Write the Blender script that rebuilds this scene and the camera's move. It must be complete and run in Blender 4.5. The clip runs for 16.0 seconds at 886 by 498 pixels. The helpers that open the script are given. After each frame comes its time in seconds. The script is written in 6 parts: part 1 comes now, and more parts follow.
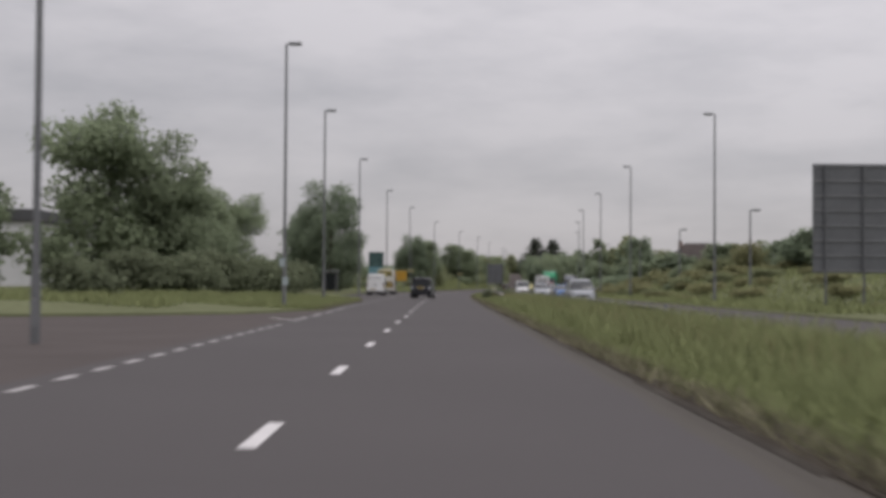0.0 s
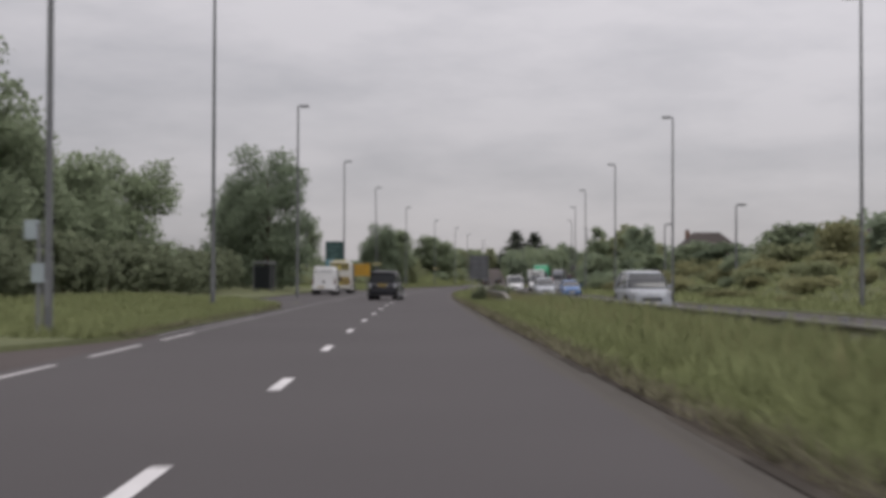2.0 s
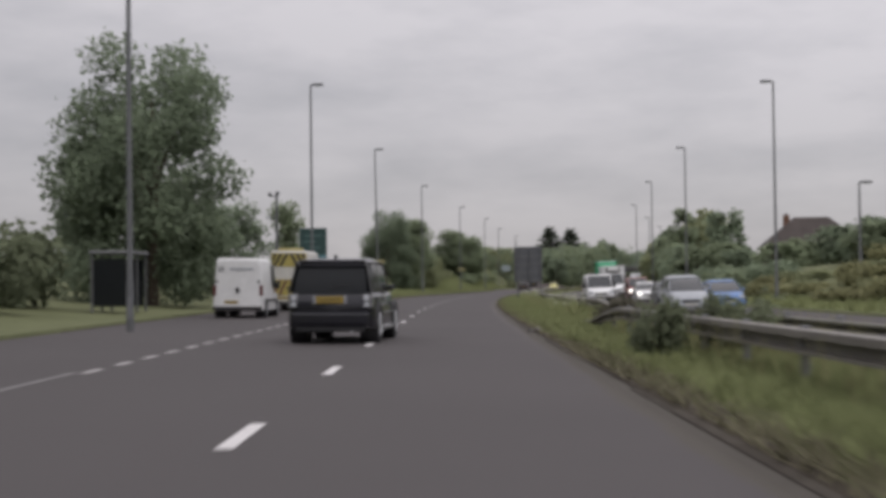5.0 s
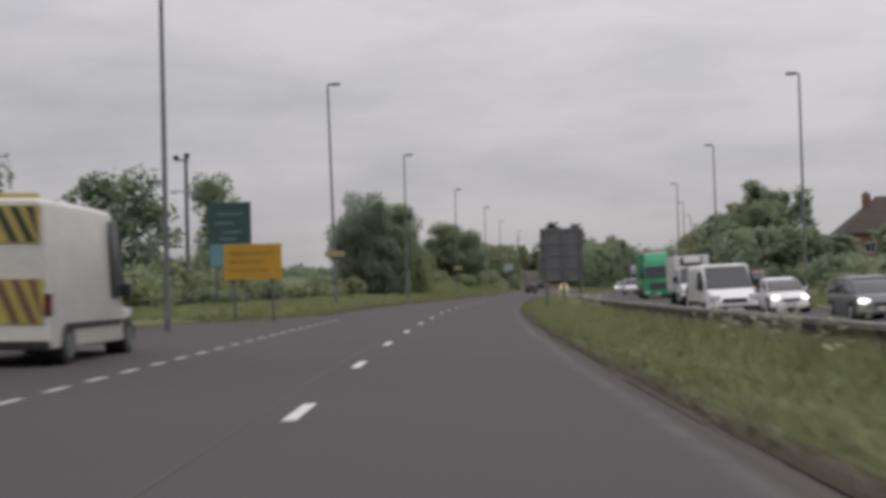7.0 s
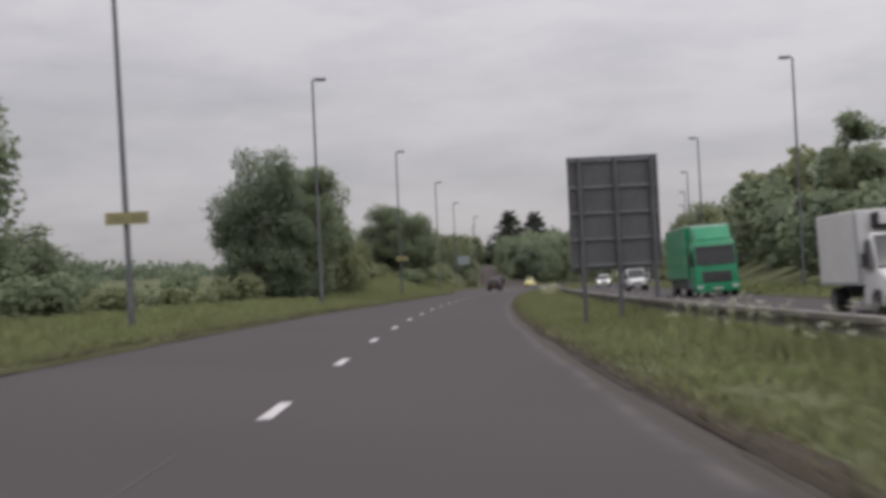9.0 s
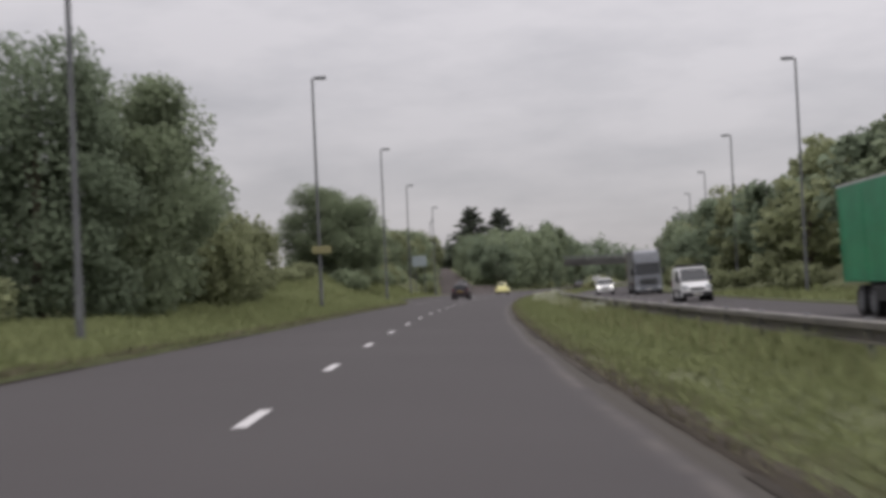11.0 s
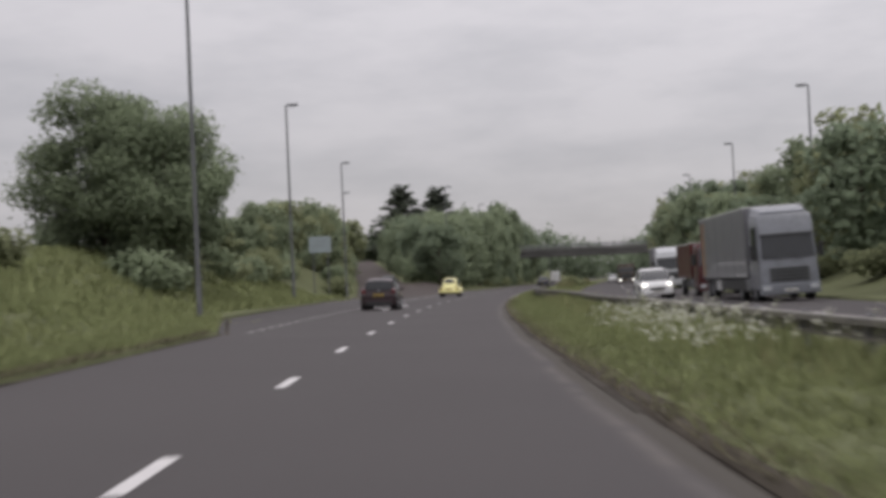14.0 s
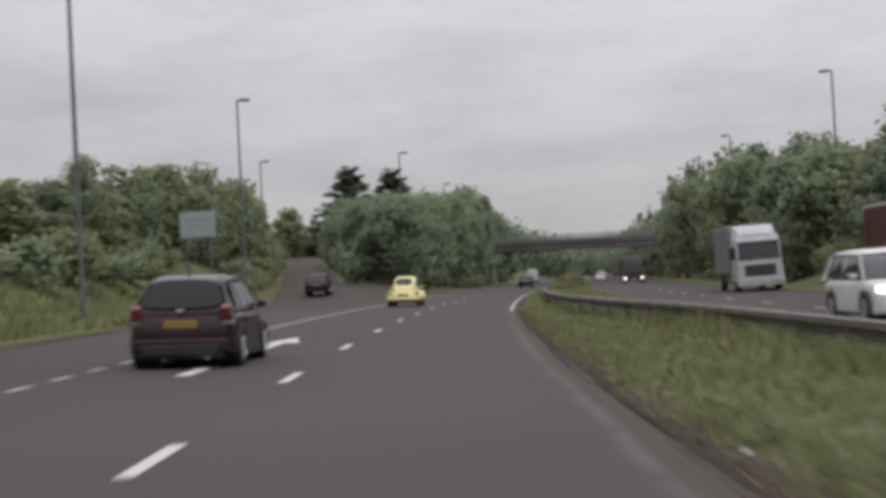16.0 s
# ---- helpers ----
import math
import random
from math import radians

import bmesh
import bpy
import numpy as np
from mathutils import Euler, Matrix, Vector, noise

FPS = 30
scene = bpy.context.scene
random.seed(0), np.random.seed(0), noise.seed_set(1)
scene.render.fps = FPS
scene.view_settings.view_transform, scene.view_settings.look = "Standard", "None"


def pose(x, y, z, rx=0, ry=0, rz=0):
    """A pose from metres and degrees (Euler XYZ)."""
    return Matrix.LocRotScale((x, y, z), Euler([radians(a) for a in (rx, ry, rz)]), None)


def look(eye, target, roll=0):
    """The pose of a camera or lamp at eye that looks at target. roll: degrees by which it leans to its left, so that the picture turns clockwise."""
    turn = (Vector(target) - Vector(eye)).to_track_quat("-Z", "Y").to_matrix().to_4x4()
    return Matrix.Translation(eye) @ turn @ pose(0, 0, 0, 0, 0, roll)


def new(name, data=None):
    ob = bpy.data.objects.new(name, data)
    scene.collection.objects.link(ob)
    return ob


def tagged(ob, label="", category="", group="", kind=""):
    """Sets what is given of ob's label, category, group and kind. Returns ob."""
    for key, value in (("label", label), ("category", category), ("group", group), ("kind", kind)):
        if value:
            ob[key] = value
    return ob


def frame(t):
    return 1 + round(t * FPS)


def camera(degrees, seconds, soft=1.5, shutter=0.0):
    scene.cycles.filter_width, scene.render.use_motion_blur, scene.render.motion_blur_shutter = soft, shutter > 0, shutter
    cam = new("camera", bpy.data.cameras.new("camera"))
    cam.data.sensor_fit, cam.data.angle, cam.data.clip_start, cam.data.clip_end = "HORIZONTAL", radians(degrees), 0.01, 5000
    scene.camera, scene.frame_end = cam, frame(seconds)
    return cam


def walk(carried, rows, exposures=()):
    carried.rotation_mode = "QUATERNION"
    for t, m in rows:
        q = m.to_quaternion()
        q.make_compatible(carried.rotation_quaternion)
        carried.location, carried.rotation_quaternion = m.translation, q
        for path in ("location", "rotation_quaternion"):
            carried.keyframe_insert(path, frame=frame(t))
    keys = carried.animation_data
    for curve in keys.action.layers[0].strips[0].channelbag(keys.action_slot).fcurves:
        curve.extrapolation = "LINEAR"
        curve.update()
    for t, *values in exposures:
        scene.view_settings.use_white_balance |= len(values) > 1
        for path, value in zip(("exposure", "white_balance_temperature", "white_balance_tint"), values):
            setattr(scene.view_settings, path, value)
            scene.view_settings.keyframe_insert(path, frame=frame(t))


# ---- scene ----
# camera: a dash camera in the right-hand lane of a dual carriageway
cam = camera(35.46, 16.0, soft=4.2, shutter=0.5)
PATH = [  # seconds, x, y, z, yaw, pitch, roll
    (0.0, 1.507, -0.116, 1.284, -0.090, 1.470, -0.384),
    (0.5, 1.446, 9.295, 1.268, -0.508, 1.718, -0.703),
    (1.0, 1.477, 18.846, 1.270, -0.800, 1.631, -0.474),
    (1.5, 1.606, 28.539, 1.282, -1.013, 1.345, -0.284),
    (2.0, 1.774, 38.364, 1.268, -1.141, 1.317, -0.176),
    (2.5, 1.873, 48.195, 1.268, -0.694, 1.179, -0.064),
    (3.0, 1.895, 57.931, 1.269, -0.566, 1.423, -0.315),
    (5.5, 2.089, 108.032, 1.262, -0.056, 1.548, 0.972),
    (6.0, 2.223, 118.752, 1.270, 0.048, 1.704, 1.152),
    (6.5, 2.291, 129.474, 1.270, -0.144, 1.755, 1.381),
    (7.0, 2.352, 140.248, 1.269, -0.483, 1.609, 1.537),
    (7.5, 2.450, 151.154, 1.269, -1.264, 1.641, 1.573),
    (8.0, 2.622, 162.198, 1.268, -1.846, 1.587, 1.952),
    (8.5, 2.986, 173.365, 1.268, -2.252, 1.475, 2.360),
    (9.0, 3.506, 184.648, 1.266, -2.636, 1.434, 2.684),
    (11.5, 7.103, 241.901, 1.259, -5.004, 1.613, 2.646),
    (12.0, 8.133, 253.307, 1.269, -5.517, 1.385, 2.765),
    (12.5, 9.207, 264.509, 1.268, -6.004, 1.420, 2.735),
    (13.0, 10.421, 275.552, 1.270, -6.435, 1.369, 2.589),
    (13.5, 11.620, 286.693, 1.270, -6.864, 1.365, 2.826),
    (14.0, 12.914, 297.820, 1.270, -7.373, 1.372, 2.632),
    (14.5, 14.315, 308.740, 1.267, -7.800, 1.306, 2.963),
    (15.0, 15.823, 319.675, 1.272, -8.258, 1.328, 2.805),
    (15.5, 17.408, 330.707, 1.269, -8.645, 1.119, 2.506),
    (16.0, 19.063, 341.680, 1.271, -9.039, 1.302, 2.989),
]
walk(cam, [(t, pose(x, y, z, 90 + pitch, roll, yaw)) for t, x, y, z, yaw, pitch, roll in PATH], exposures=[(0.0, -0.04), (9.0, -0.04), (11.5, 0.0), (16.0, 0.0)])

# world: a bright overcast sky, lighter towards the zenith
world = bpy.data.worlds.new("overcast")
scene.world = world
world.use_nodes = True
wt = world.node_tree
wt.nodes.clear()


def wnode(kind, **inputs):
    n = wt.nodes.new(kind)
    for k, v in inputs.items():
        n.inputs[k].default_value = v
    return n


w_out, w_bg = wnode("ShaderNodeOutputWorld"), wnode("ShaderNodeBackground")
w_sky = wt.nodes.new("ShaderNodeTexSky")
w_sky.sky_type, w_sky.sun_disc = "NISHITA", False
w_sky.sun_elevation, w_sky.sun_rotation = radians(52), radians(35)
w_co = wnode("ShaderNodeTexCoord")
w_sep = wnode("ShaderNodeSeparateXYZ")
w_map = wnode("ShaderNodeMapping")
w_map.inputs["Scale"].default_value = (3.0, 3.0, 11.0)
w_noise = wnode("ShaderNodeTexNoise", Scale=1.6, Detail=6.0, Roughness=0.58)
w_ramp = wnode("ShaderNodeValToRGB")
w_ramp.color_ramp.elements[0].position, w_ramp.color_ramp.elements[0].color = 0.33, (0.815, 0.82, 0.84, 1)
w_ramp.color_ramp.elements[1].position, w_ramp.color_ramp.elements[1].color = 0.62, (1.06, 1.05, 1.06, 1)
w_el = wnode("ShaderNodeMapRange")
w_el.inputs["From Min"].default_value, w_el.inputs["From Max"].default_value = 0.0, 1.0
w_el.inputs["To Min"].default_value, w_el.inputs["To Max"].default_value = 0.455, 1.6
w_tint = wnode("ShaderNodeMix")
w_tint.data_type, w_tint.blend_type = "RGBA", "MULTIPLY"
w_tint.inputs["Factor"].default_value = 1.0
w_grey = wnode("ShaderNodeMix")
w_grey.data_type = "RGBA"
w_grey.inputs["Factor"].default_value = 0.93
w_vm = wnode("ShaderNodeVectorMath")
w_vm.operation = "SCALE"
w_sc = wnode("ShaderNodeVectorMath")
w_sc.operation = "SCALE"
w_sc.inputs["Scale"].default_value = 0.09
w_tone = wnode("ShaderNodeMix")
w_tone.data_type, w_tone.blend_type = "RGBA", "MULTIPLY"
w_tone.inputs["Factor"].default_value = 1.0
w_tone.inputs[7].default_value = (1.0, 0.965, 1.0, 1)
w_az = wnode("ShaderNodeMapRange")
w_az.inputs["From Min"].default_value, w_az.inputs["From Max"].default_value = -0.35, 0.5
w_az.inputs["To Min"].default_value, w_az.inputs["To Max"].default_value = 0.91, 1.05
w_mul = wnode("ShaderNodeMath")
w_mul.operation = "MULTIPLY"
ln = wt.links.new
ln(w_co.outputs["Generated"], w_map.inputs["Vector"])
ln(w_map.outputs[0], w_noise.inputs["Vector"])
ln(w_noise.outputs[0], w_ramp.inputs[0])
ln(w_co.outputs["Generated"], w_sep.inputs[0])
ln(w_sep.outputs["Z"], w_el.inputs[0])
ln(w_ramp.outputs[0], w_vm.inputs[0])
ln(w_sep.outputs["X"], w_az.inputs[0])
ln(w_az.outputs[0], w_mul.inputs[1])
ln(w_el.outputs[0], w_mul.inputs[0])
ln(w_mul.outputs[0], w_vm.inputs["Scale"])
ln(w_vm.outputs[0], w_tone.inputs[6])
ln(w_sky.outputs[0], w_sc.inputs[0])
ln(w_sc.outputs[0], w_grey.inputs[6])
ln(w_tone.outputs[2], w_grey.inputs[7])
ln(w_grey.outputs[2], w_bg.inputs["Color"])
ln(w_bg.outputs[0], w_out.inputs[0])

sun = new("sun", bpy.data.lights.new("sun", "SUN"))
sun.data.energy, sun.data.angle, sun.data.color = 0.7, radians(25), (1.0, 0.97, 0.93)
sun.matrix_world = look((0, 0, 60), (-20, 30, 0))

# materials


def material(name, color, rough=0.7, metal=0.0, vary=0.25, scale=1.0, fine=20.0, bump=0.0, spec=0.5, second=None, rand=0.0, island=0.0, coat=0.0, emit=0.0):
    """A surface with variation at two scales, and by piece where asked."""
    m = bpy.data.materials.new(name)
    m.use_nodes = True
    t = m.node_tree
    b = t.nodes["Principled BSDF"]
    b.inputs["Roughness"].default_value, b.inputs["Metallic"].default_value = rough, metal
    b.inputs["Specular IOR Level"].default_value = spec
    b.inputs["Coat Weight"].default_value = coat
    co = t.nodes.new("ShaderNodeTexCoord")
    n1, n2 = t.nodes.new("ShaderNodeTexNoise"), t.nodes.new("ShaderNodeTexNoise")
    n1.inputs["Scale"].default_value, n1.inputs["Detail"].default_value = scale, 4
    n2.inputs["Scale"].default_value, n2.inputs["Detail"].default_value = fine, 3
    for n in (n1, n2):
        t.links.new(co.outputs["Object"], n.inputs["Vector"])
    dark = second or tuple(c * (1 - vary) for c in color)
    mix = t.nodes.new("ShaderNodeMix")
    mix.data_type = "RGBA"
    mix.inputs[6].default_value, mix.inputs[7].default_value = (*dark, 1), (*color, 1)
    r = t.nodes.new("ShaderNodeMapRange")
    r.inputs["From Min"].default_value, r.inputs["From Max"].default_value = 0.32, 0.68
    t.links.new(n1.outputs[0], r.inputs[0])
    t.links.new(r.outputs[0], mix.inputs[0])
    hsv = t.nodes.new("ShaderNodeHueSaturation")
    t.links.new(mix.outputs[2], hsv.inputs["Color"])
    r2 = t.nodes.new("ShaderNodeMapRange")
    r2.inputs["From Min"].default_value, r2.inputs["From Max"].default_value = 0.3, 0.7
    r2.inputs["To Min"].default_value, r2.inputs["To Max"].default_value = 1 - vary * 0.6, 1 + vary * 0.4
    t.links.new(n2.outputs[0], r2.inputs[0])
    val = r2.outputs[0]
    for amount, kind, key in ((rand, "ShaderNodeObjectInfo", "Random"), (island, "ShaderNodeNewGeometry", "Random Per Island")):
        if amount:
            src, rr, mu = t.nodes.new(kind), t.nodes.new("ShaderNodeMapRange"), t.nodes.new("ShaderNodeMath")
            rr.inputs["To Min"].default_value, rr.inputs["To Max"].default_value = 1 - amount, 1 + amount
            mu.operation = "MULTIPLY"
            t.links.new(src.outputs[key], rr.inputs[0])
            t.links.new(val, mu.inputs[0])
            t.links.new(rr.outputs[0], mu.inputs[1])
            val = mu.outputs[0]
    t.links.new(val, hsv.inputs["Value"])
    t.links.new(hsv.outputs[0], b.inputs["Base Color"])
    if bump:
        bp = t.nodes.new("ShaderNodeBump")
        bp.inputs["Strength"].default_value, bp.inputs["Distance"].default_value = bump, 0.02
        t.links.new(n2.outputs[0], bp.inputs["Height"])
        t.links.new(bp.outputs[0], b.inputs["Normal"])
    if emit:
        b.inputs["Emission Color"].default_value = (*color, 1)
        b.inputs["Emission Strength"].default_value = emit
    return m


def leafy(name, color, second, island=0.12, vary=0.18):
    m = material(name, color, 0.75, vary=vary, scale=0.25, fine=1.2, second=second, island=island, rand=0.08, spec=0.06)
    t = m.node_tree
    b, out = t.nodes["Principled BSDF"], t.nodes["Material Output"]
    thin, both = t.nodes.new("ShaderNodeBsdfTranslucent"), t.nodes.new("ShaderNodeMixShader")
    both.inputs[0].default_value = 0.6  # half reflected, half let through
    t.links.new(b.inputs["Base Color"].links[0].from_socket, thin.inputs["Color"])
    t.links.new(b.outputs[0], both.inputs[1])
    t.links.new(thin.outputs[0], both.inputs[2])
    t.links.new(both.outputs[0], out.inputs["Surface"])
    return m


ASPHALT = material("asphalt", (0.0735, 0.066, 0.0668), 0.85, vary=0.12, scale=0.12, fine=60, bump=0.3, spec=0.25)


def dusty(base, dust, mud):
    """The road's asphalt under dust and mud, by the amounts kept in the mesh and by noise."""
    m = base.copy()
    m.name = "dusty_asphalt"
    t = m.node_tree
    b = t.nodes["Principled BSDF"]
    old = b.inputs["Base Color"].links[0].from_socket
    at, no, mu, mix = (t.nodes.new(k) for k in ("ShaderNodeAttribute", "ShaderNodeTexNoise", "ShaderNodeMath", "ShaderNodeMix"))
    at.attribute_name = "dust"
    no.inputs["Scale"].default_value, no.inputs["Detail"].default_value = 0.9, 5
    co = t.nodes.new("ShaderNodeTexCoord")
    t.links.new(co.outputs["Object"], no.inputs["Vector"])
    ra = t.nodes.new("ShaderNodeMapRange")
    ra.inputs["From Min"].default_value, ra.inputs["From Max"].default_value = 0.35, 0.6
    t.links.new(no.outputs[0], ra.inputs[0])
    mu.operation, mix.data_type = "MULTIPLY", "RGBA"
    t.links.new(at.outputs["Fac"], mu.inputs[0])
    t.links.new(ra.outputs[0], mu.inputs[1])
    t.links.new(mu.outputs[0], mix.inputs[0])
    t.links.new(old, mix.inputs[6])
    mix.inputs[7].default_value = (*dust, 1)
    am, add, edge, mix_m = (t.nodes.new(k) for k in ("ShaderNodeAttribute", "ShaderNodeMath", "ShaderNodeMapRange", "ShaderNodeMix"))
    am.attribute_name = "mud"
    add.operation, mix_m.data_type = "ADD", "RGBA"
    t.links.new(am.outputs["Fac"], add.inputs[0])
    t.links.new(no.outputs[0], add.inputs[1])
    edge.inputs["From Min"].default_value, edge.inputs["From Max"].default_value = 0.55, 1.35
    t.links.new(add.outputs[0], edge.inputs[0])
    t.links.new(edge.outputs[0], mix_m.inputs[0])
    t.links.new(mix.outputs[2], mix_m.inputs[6])
    mix_m.inputs[7].default_value = (*mud, 1)
    t.links.new(mix_m.outputs[2], b.inputs["Base Color"])
    return m


DUSTY = dusty(ASPHALT, (0.140, 0.125, 0.116), (0.071, 0.063, 0.054))
ASPHALT_OLD = material("asphalt_side", (0.080, 0.066, 0.062), 0.88, vary=0.18, scale=0.3, fine=50, bump=0.3, spec=0.2)
PAINT_OLD = material("worn_road_paint", (0.42, 0.40, 0.395), 0.7, vary=0.3, scale=2, fine=30)
PAINT_FAINT = material("rubbed_road_paint", (0.20, 0.19, 0.188), 0.75, vary=0.4, scale=1.2, fine=20)
PAINT = material("road_paint", (0.60, 0.58, 0.575), 0.6, vary=0.14, scale=3, fine=40)
SOIL = material("bare_soil", (0.084, 0.073, 0.059), 0.97, vary=0.3, scale=0.8, fine=9, bump=0.7, second=(0.066, 0.057, 0.046), spec=0.05)
KERB = material("kerb_concrete", (0.078, 0.069, 0.058), 0.92, vary=0.4, scale=0.8, fine=14, bump=0.5, rand=0.25, second=(0.054, 0.046, 0.038), spec=0.1)
GRASS = material("grass", (0.138, 0.148, 0.080), 0.95, vary=0.22, scale=0.12, fine=2.2, bump=0.5, second=(0.112, 0.122, 0.064), spec=0.1)
BLADE = leafy("grass_blades", (0.285, 0.318, 0.155), (0.262, 0.285, 0.140), 0.04, 0.10)
DEAD = leafy("withered_grass", (0.255, 0.240, 0.160), (0.205, 0.192, 0.126), 0.2, 0.25)
SEED = leafy("seed_grass", (0.33, 0.31, 0.17), (0.24, 0.235, 0.12))
FLOWER = material("white_flower", (0.66, 0.66, 0.55), 0.8, vary=0.15, scale=4, fine=12, island=0.12)
LEAF_A = leafy("leaf_green", (0.292, 0.340, 0.222), (0.250, 0.296, 0.190))
LEAF_B = leafy("leaf_dark", (0.262, 0.314, 0.216), (0.224, 0.272, 0.186))
LEAF_C = leafy("leaf_yellowish", (0.312, 0.336, 0.196), (0.266, 0.290, 0.166))
LEAF_E = leafy("leaf_bramble", (0.315, 0.312, 0.172), (0.262, 0.262, 0.138))
LEAF_D = leafy("leaf_hedge", (0.195, 0.220, 0.142), (0.155, 0.178, 0.112))
SCRUB = leafy("brown_scrub", (0.175, 0.165, 0.125), (0.13, 0.125, 0.095))
NEEDLE = leafy("needle", (0.20, 0.225, 0.175), (0.155, 0.178, 0.138))
BARK = material("bark", (0.11, 0.085, 0.065), 0.95, vary=0.4, scale=1.5, fine=14, bump=0.6)
STEEL = material("galvanised_steel", (0.22, 0.225, 0.235), 0.6, metal=0.25, vary=0.25, scale=0.6, fine=9)
POST = material("painted_column", (0.14, 0.145, 0.15), 0.6, metal=0.2, vary=0.2, scale=0.4, fine=7)
RAIL_OLD = material("mossy_rail", (0.15, 0.145, 0.115), 0.7, metal=0.1, vary=0.35, scale=0.7, fine=8, rand=0.1)
RAIL = material("weathered_rail", (0.20, 0.185, 0.165), 0.6, metal=0.2, vary=0.3, scale=0.7, fine=8, rand=0.1)
SIGNBACK = material("sign_back", (0.13, 0.135, 0.145), 0.6, metal=0.2, vary=0.2, scale=0.8, fine=6)
GLASS = material("tinted_glass", (0.018, 0.02, 0.022), 0.18, vary=0.1, scale=0.5, fine=3, spec=0.22)
SCREEN = material("window_glass", (0.03, 0.033, 0.036), 0.08, vary=0.15, scale=0.8, fine=3, spec=0.5, coat=0.12)
TYRE = material("tyre", (0.02, 0.02, 0.021), 0.85, vary=0.2, scale=4, fine=30)
ALLOY = material("alloy", (0.55, 0.56, 0.58), 0.35, metal=0.7, vary=0.15, scale=3, fine=12)
CHROME = material("bright_trim", (0.6, 0.6, 0.62), 0.25, metal=0.9, vary=0.08)
TRIM = material("black_plastic", (0.022, 0.022, 0.024), 0.6, vary=0.2, scale=2, fine=20)
PLATE_Y = material("yellow_plate", (0.36, 0.25, 0.04), 0.5, vary=0.08, scale=6)
PLATE_W = material("white_plate", (0.75, 0.75, 0.73), 0.5, vary=0.08, scale=6)
LAMP_RED = material("red_lens", (0.11, 0.014, 0.018), 0.2, vary=0.15, scale=5, coat=0.5)
PLATE_INK = material("plate_ink", (0.13, 0.10, 0.04), 0.6, vary=0.1)
LAMP_GREY = material("grey_lens", (0.20, 0.20, 0.21), 0.2, vary=0.3, scale=6, coat=0.4)
LAMP_CLEAR = material("clear_lens", (0.55, 0.57, 0.60), 0.15, vary=0.2, scale=5, coat=0.6)
LAMP_ON = material("lit_headlamp", (1.0, 0.97, 0.9), 0.2, emit=2.2)


def car_paint(name, color, dirt=0.2):
    return material(name, color, 0.38, vary=dirt, scale=1.1, fine=6, coat=0.25, spec=0.35)


# alignment of the road: distance s along the lane line, offset o to its right
KNOTS = (-80, 60, 140, 220, 300, 390, 430, 470, 540, 600, 1600)
BENDS = (2.05e-5, 2.05e-5, 3.24e-4, 8.74e-4, 5.75e-4, 1.151e-3, 8.0e-4, 1.0e-4, 1.0e-4, 0.0, 0.0)
S = np.arange(-400.0, 1600.0, 1.0)
HD = np.cumsum(np.interp(S, KNOTS, BENDS))
HD -= np.interp(0, S, HD)
SX, SY = np.cumsum(np.sin(HD)), np.cumsum(np.cos(HD))
SX, SY = SX - np.interp(0, S, SX), SY - np.interp(0, S, SY)


def xy(s, o):
    hd = np.interp(s, S, HD)
    return np.interp(s, S, SX) + o * np.cos(hd), np.interp(s, S, SY) - o * np.sin(hd)


def tilt(s):
    """Superelevation of the carriageway in the bend."""
    return np.interp(s, (90, 200, 1600), (0.0, 0.03, 0.03))


def road_z(s, o):
    return -tilt(s) * np.clip(o, -9, 5)


LEFT_EDGE = ((-400, -22), (46, -22), (53, -11), (58, -6.5), (68, -4.3), (100, -4.3), (118, -8.6), (186, -8.8), (204, -5.0), (250, -4.5), (275, -3.85), (335, -3.95), (352, -7.0), (385, -8.2), (426, -11.6), (446, -4.3), (1600, -4.1))


def left_edge(s):
    return np.interp(s, [a for a, b in LEFT_EDGE], [b for a, b in LEFT_EDGE])


def smooth(a, b, x):
    t = np.clip((x - a) / (b - a), 0, 1)
    return t * t * (3 - 2 * t)


SLIP_S = (340, 385, 426, 459, 484, 520, 545)


def slip_left(s):
    return np.interp(s, SLIP_S, (-7.0, -8.2, -11.6, -17.4, -22.5, -30.5, -36.5))


def slip_right(s):
    return slip_left(s) + np.interp(s, SLIP_S, (3.5, 4.2, 6.4, 5.2, 5.0, 5.0, 5.0))


def slip_z(s):
    """Height of the exit road, which climbs to the bridge."""
    return np.interp(s, (400, 426, 440, 470, 500, 545, 1600), (0.22, 0.30, 0.62, 1.9, 3.3, 5.7, 5.7))


RIGHT_EDGE, FAR_IN, FAR_OUT = 4.05, 9.0, 17.4


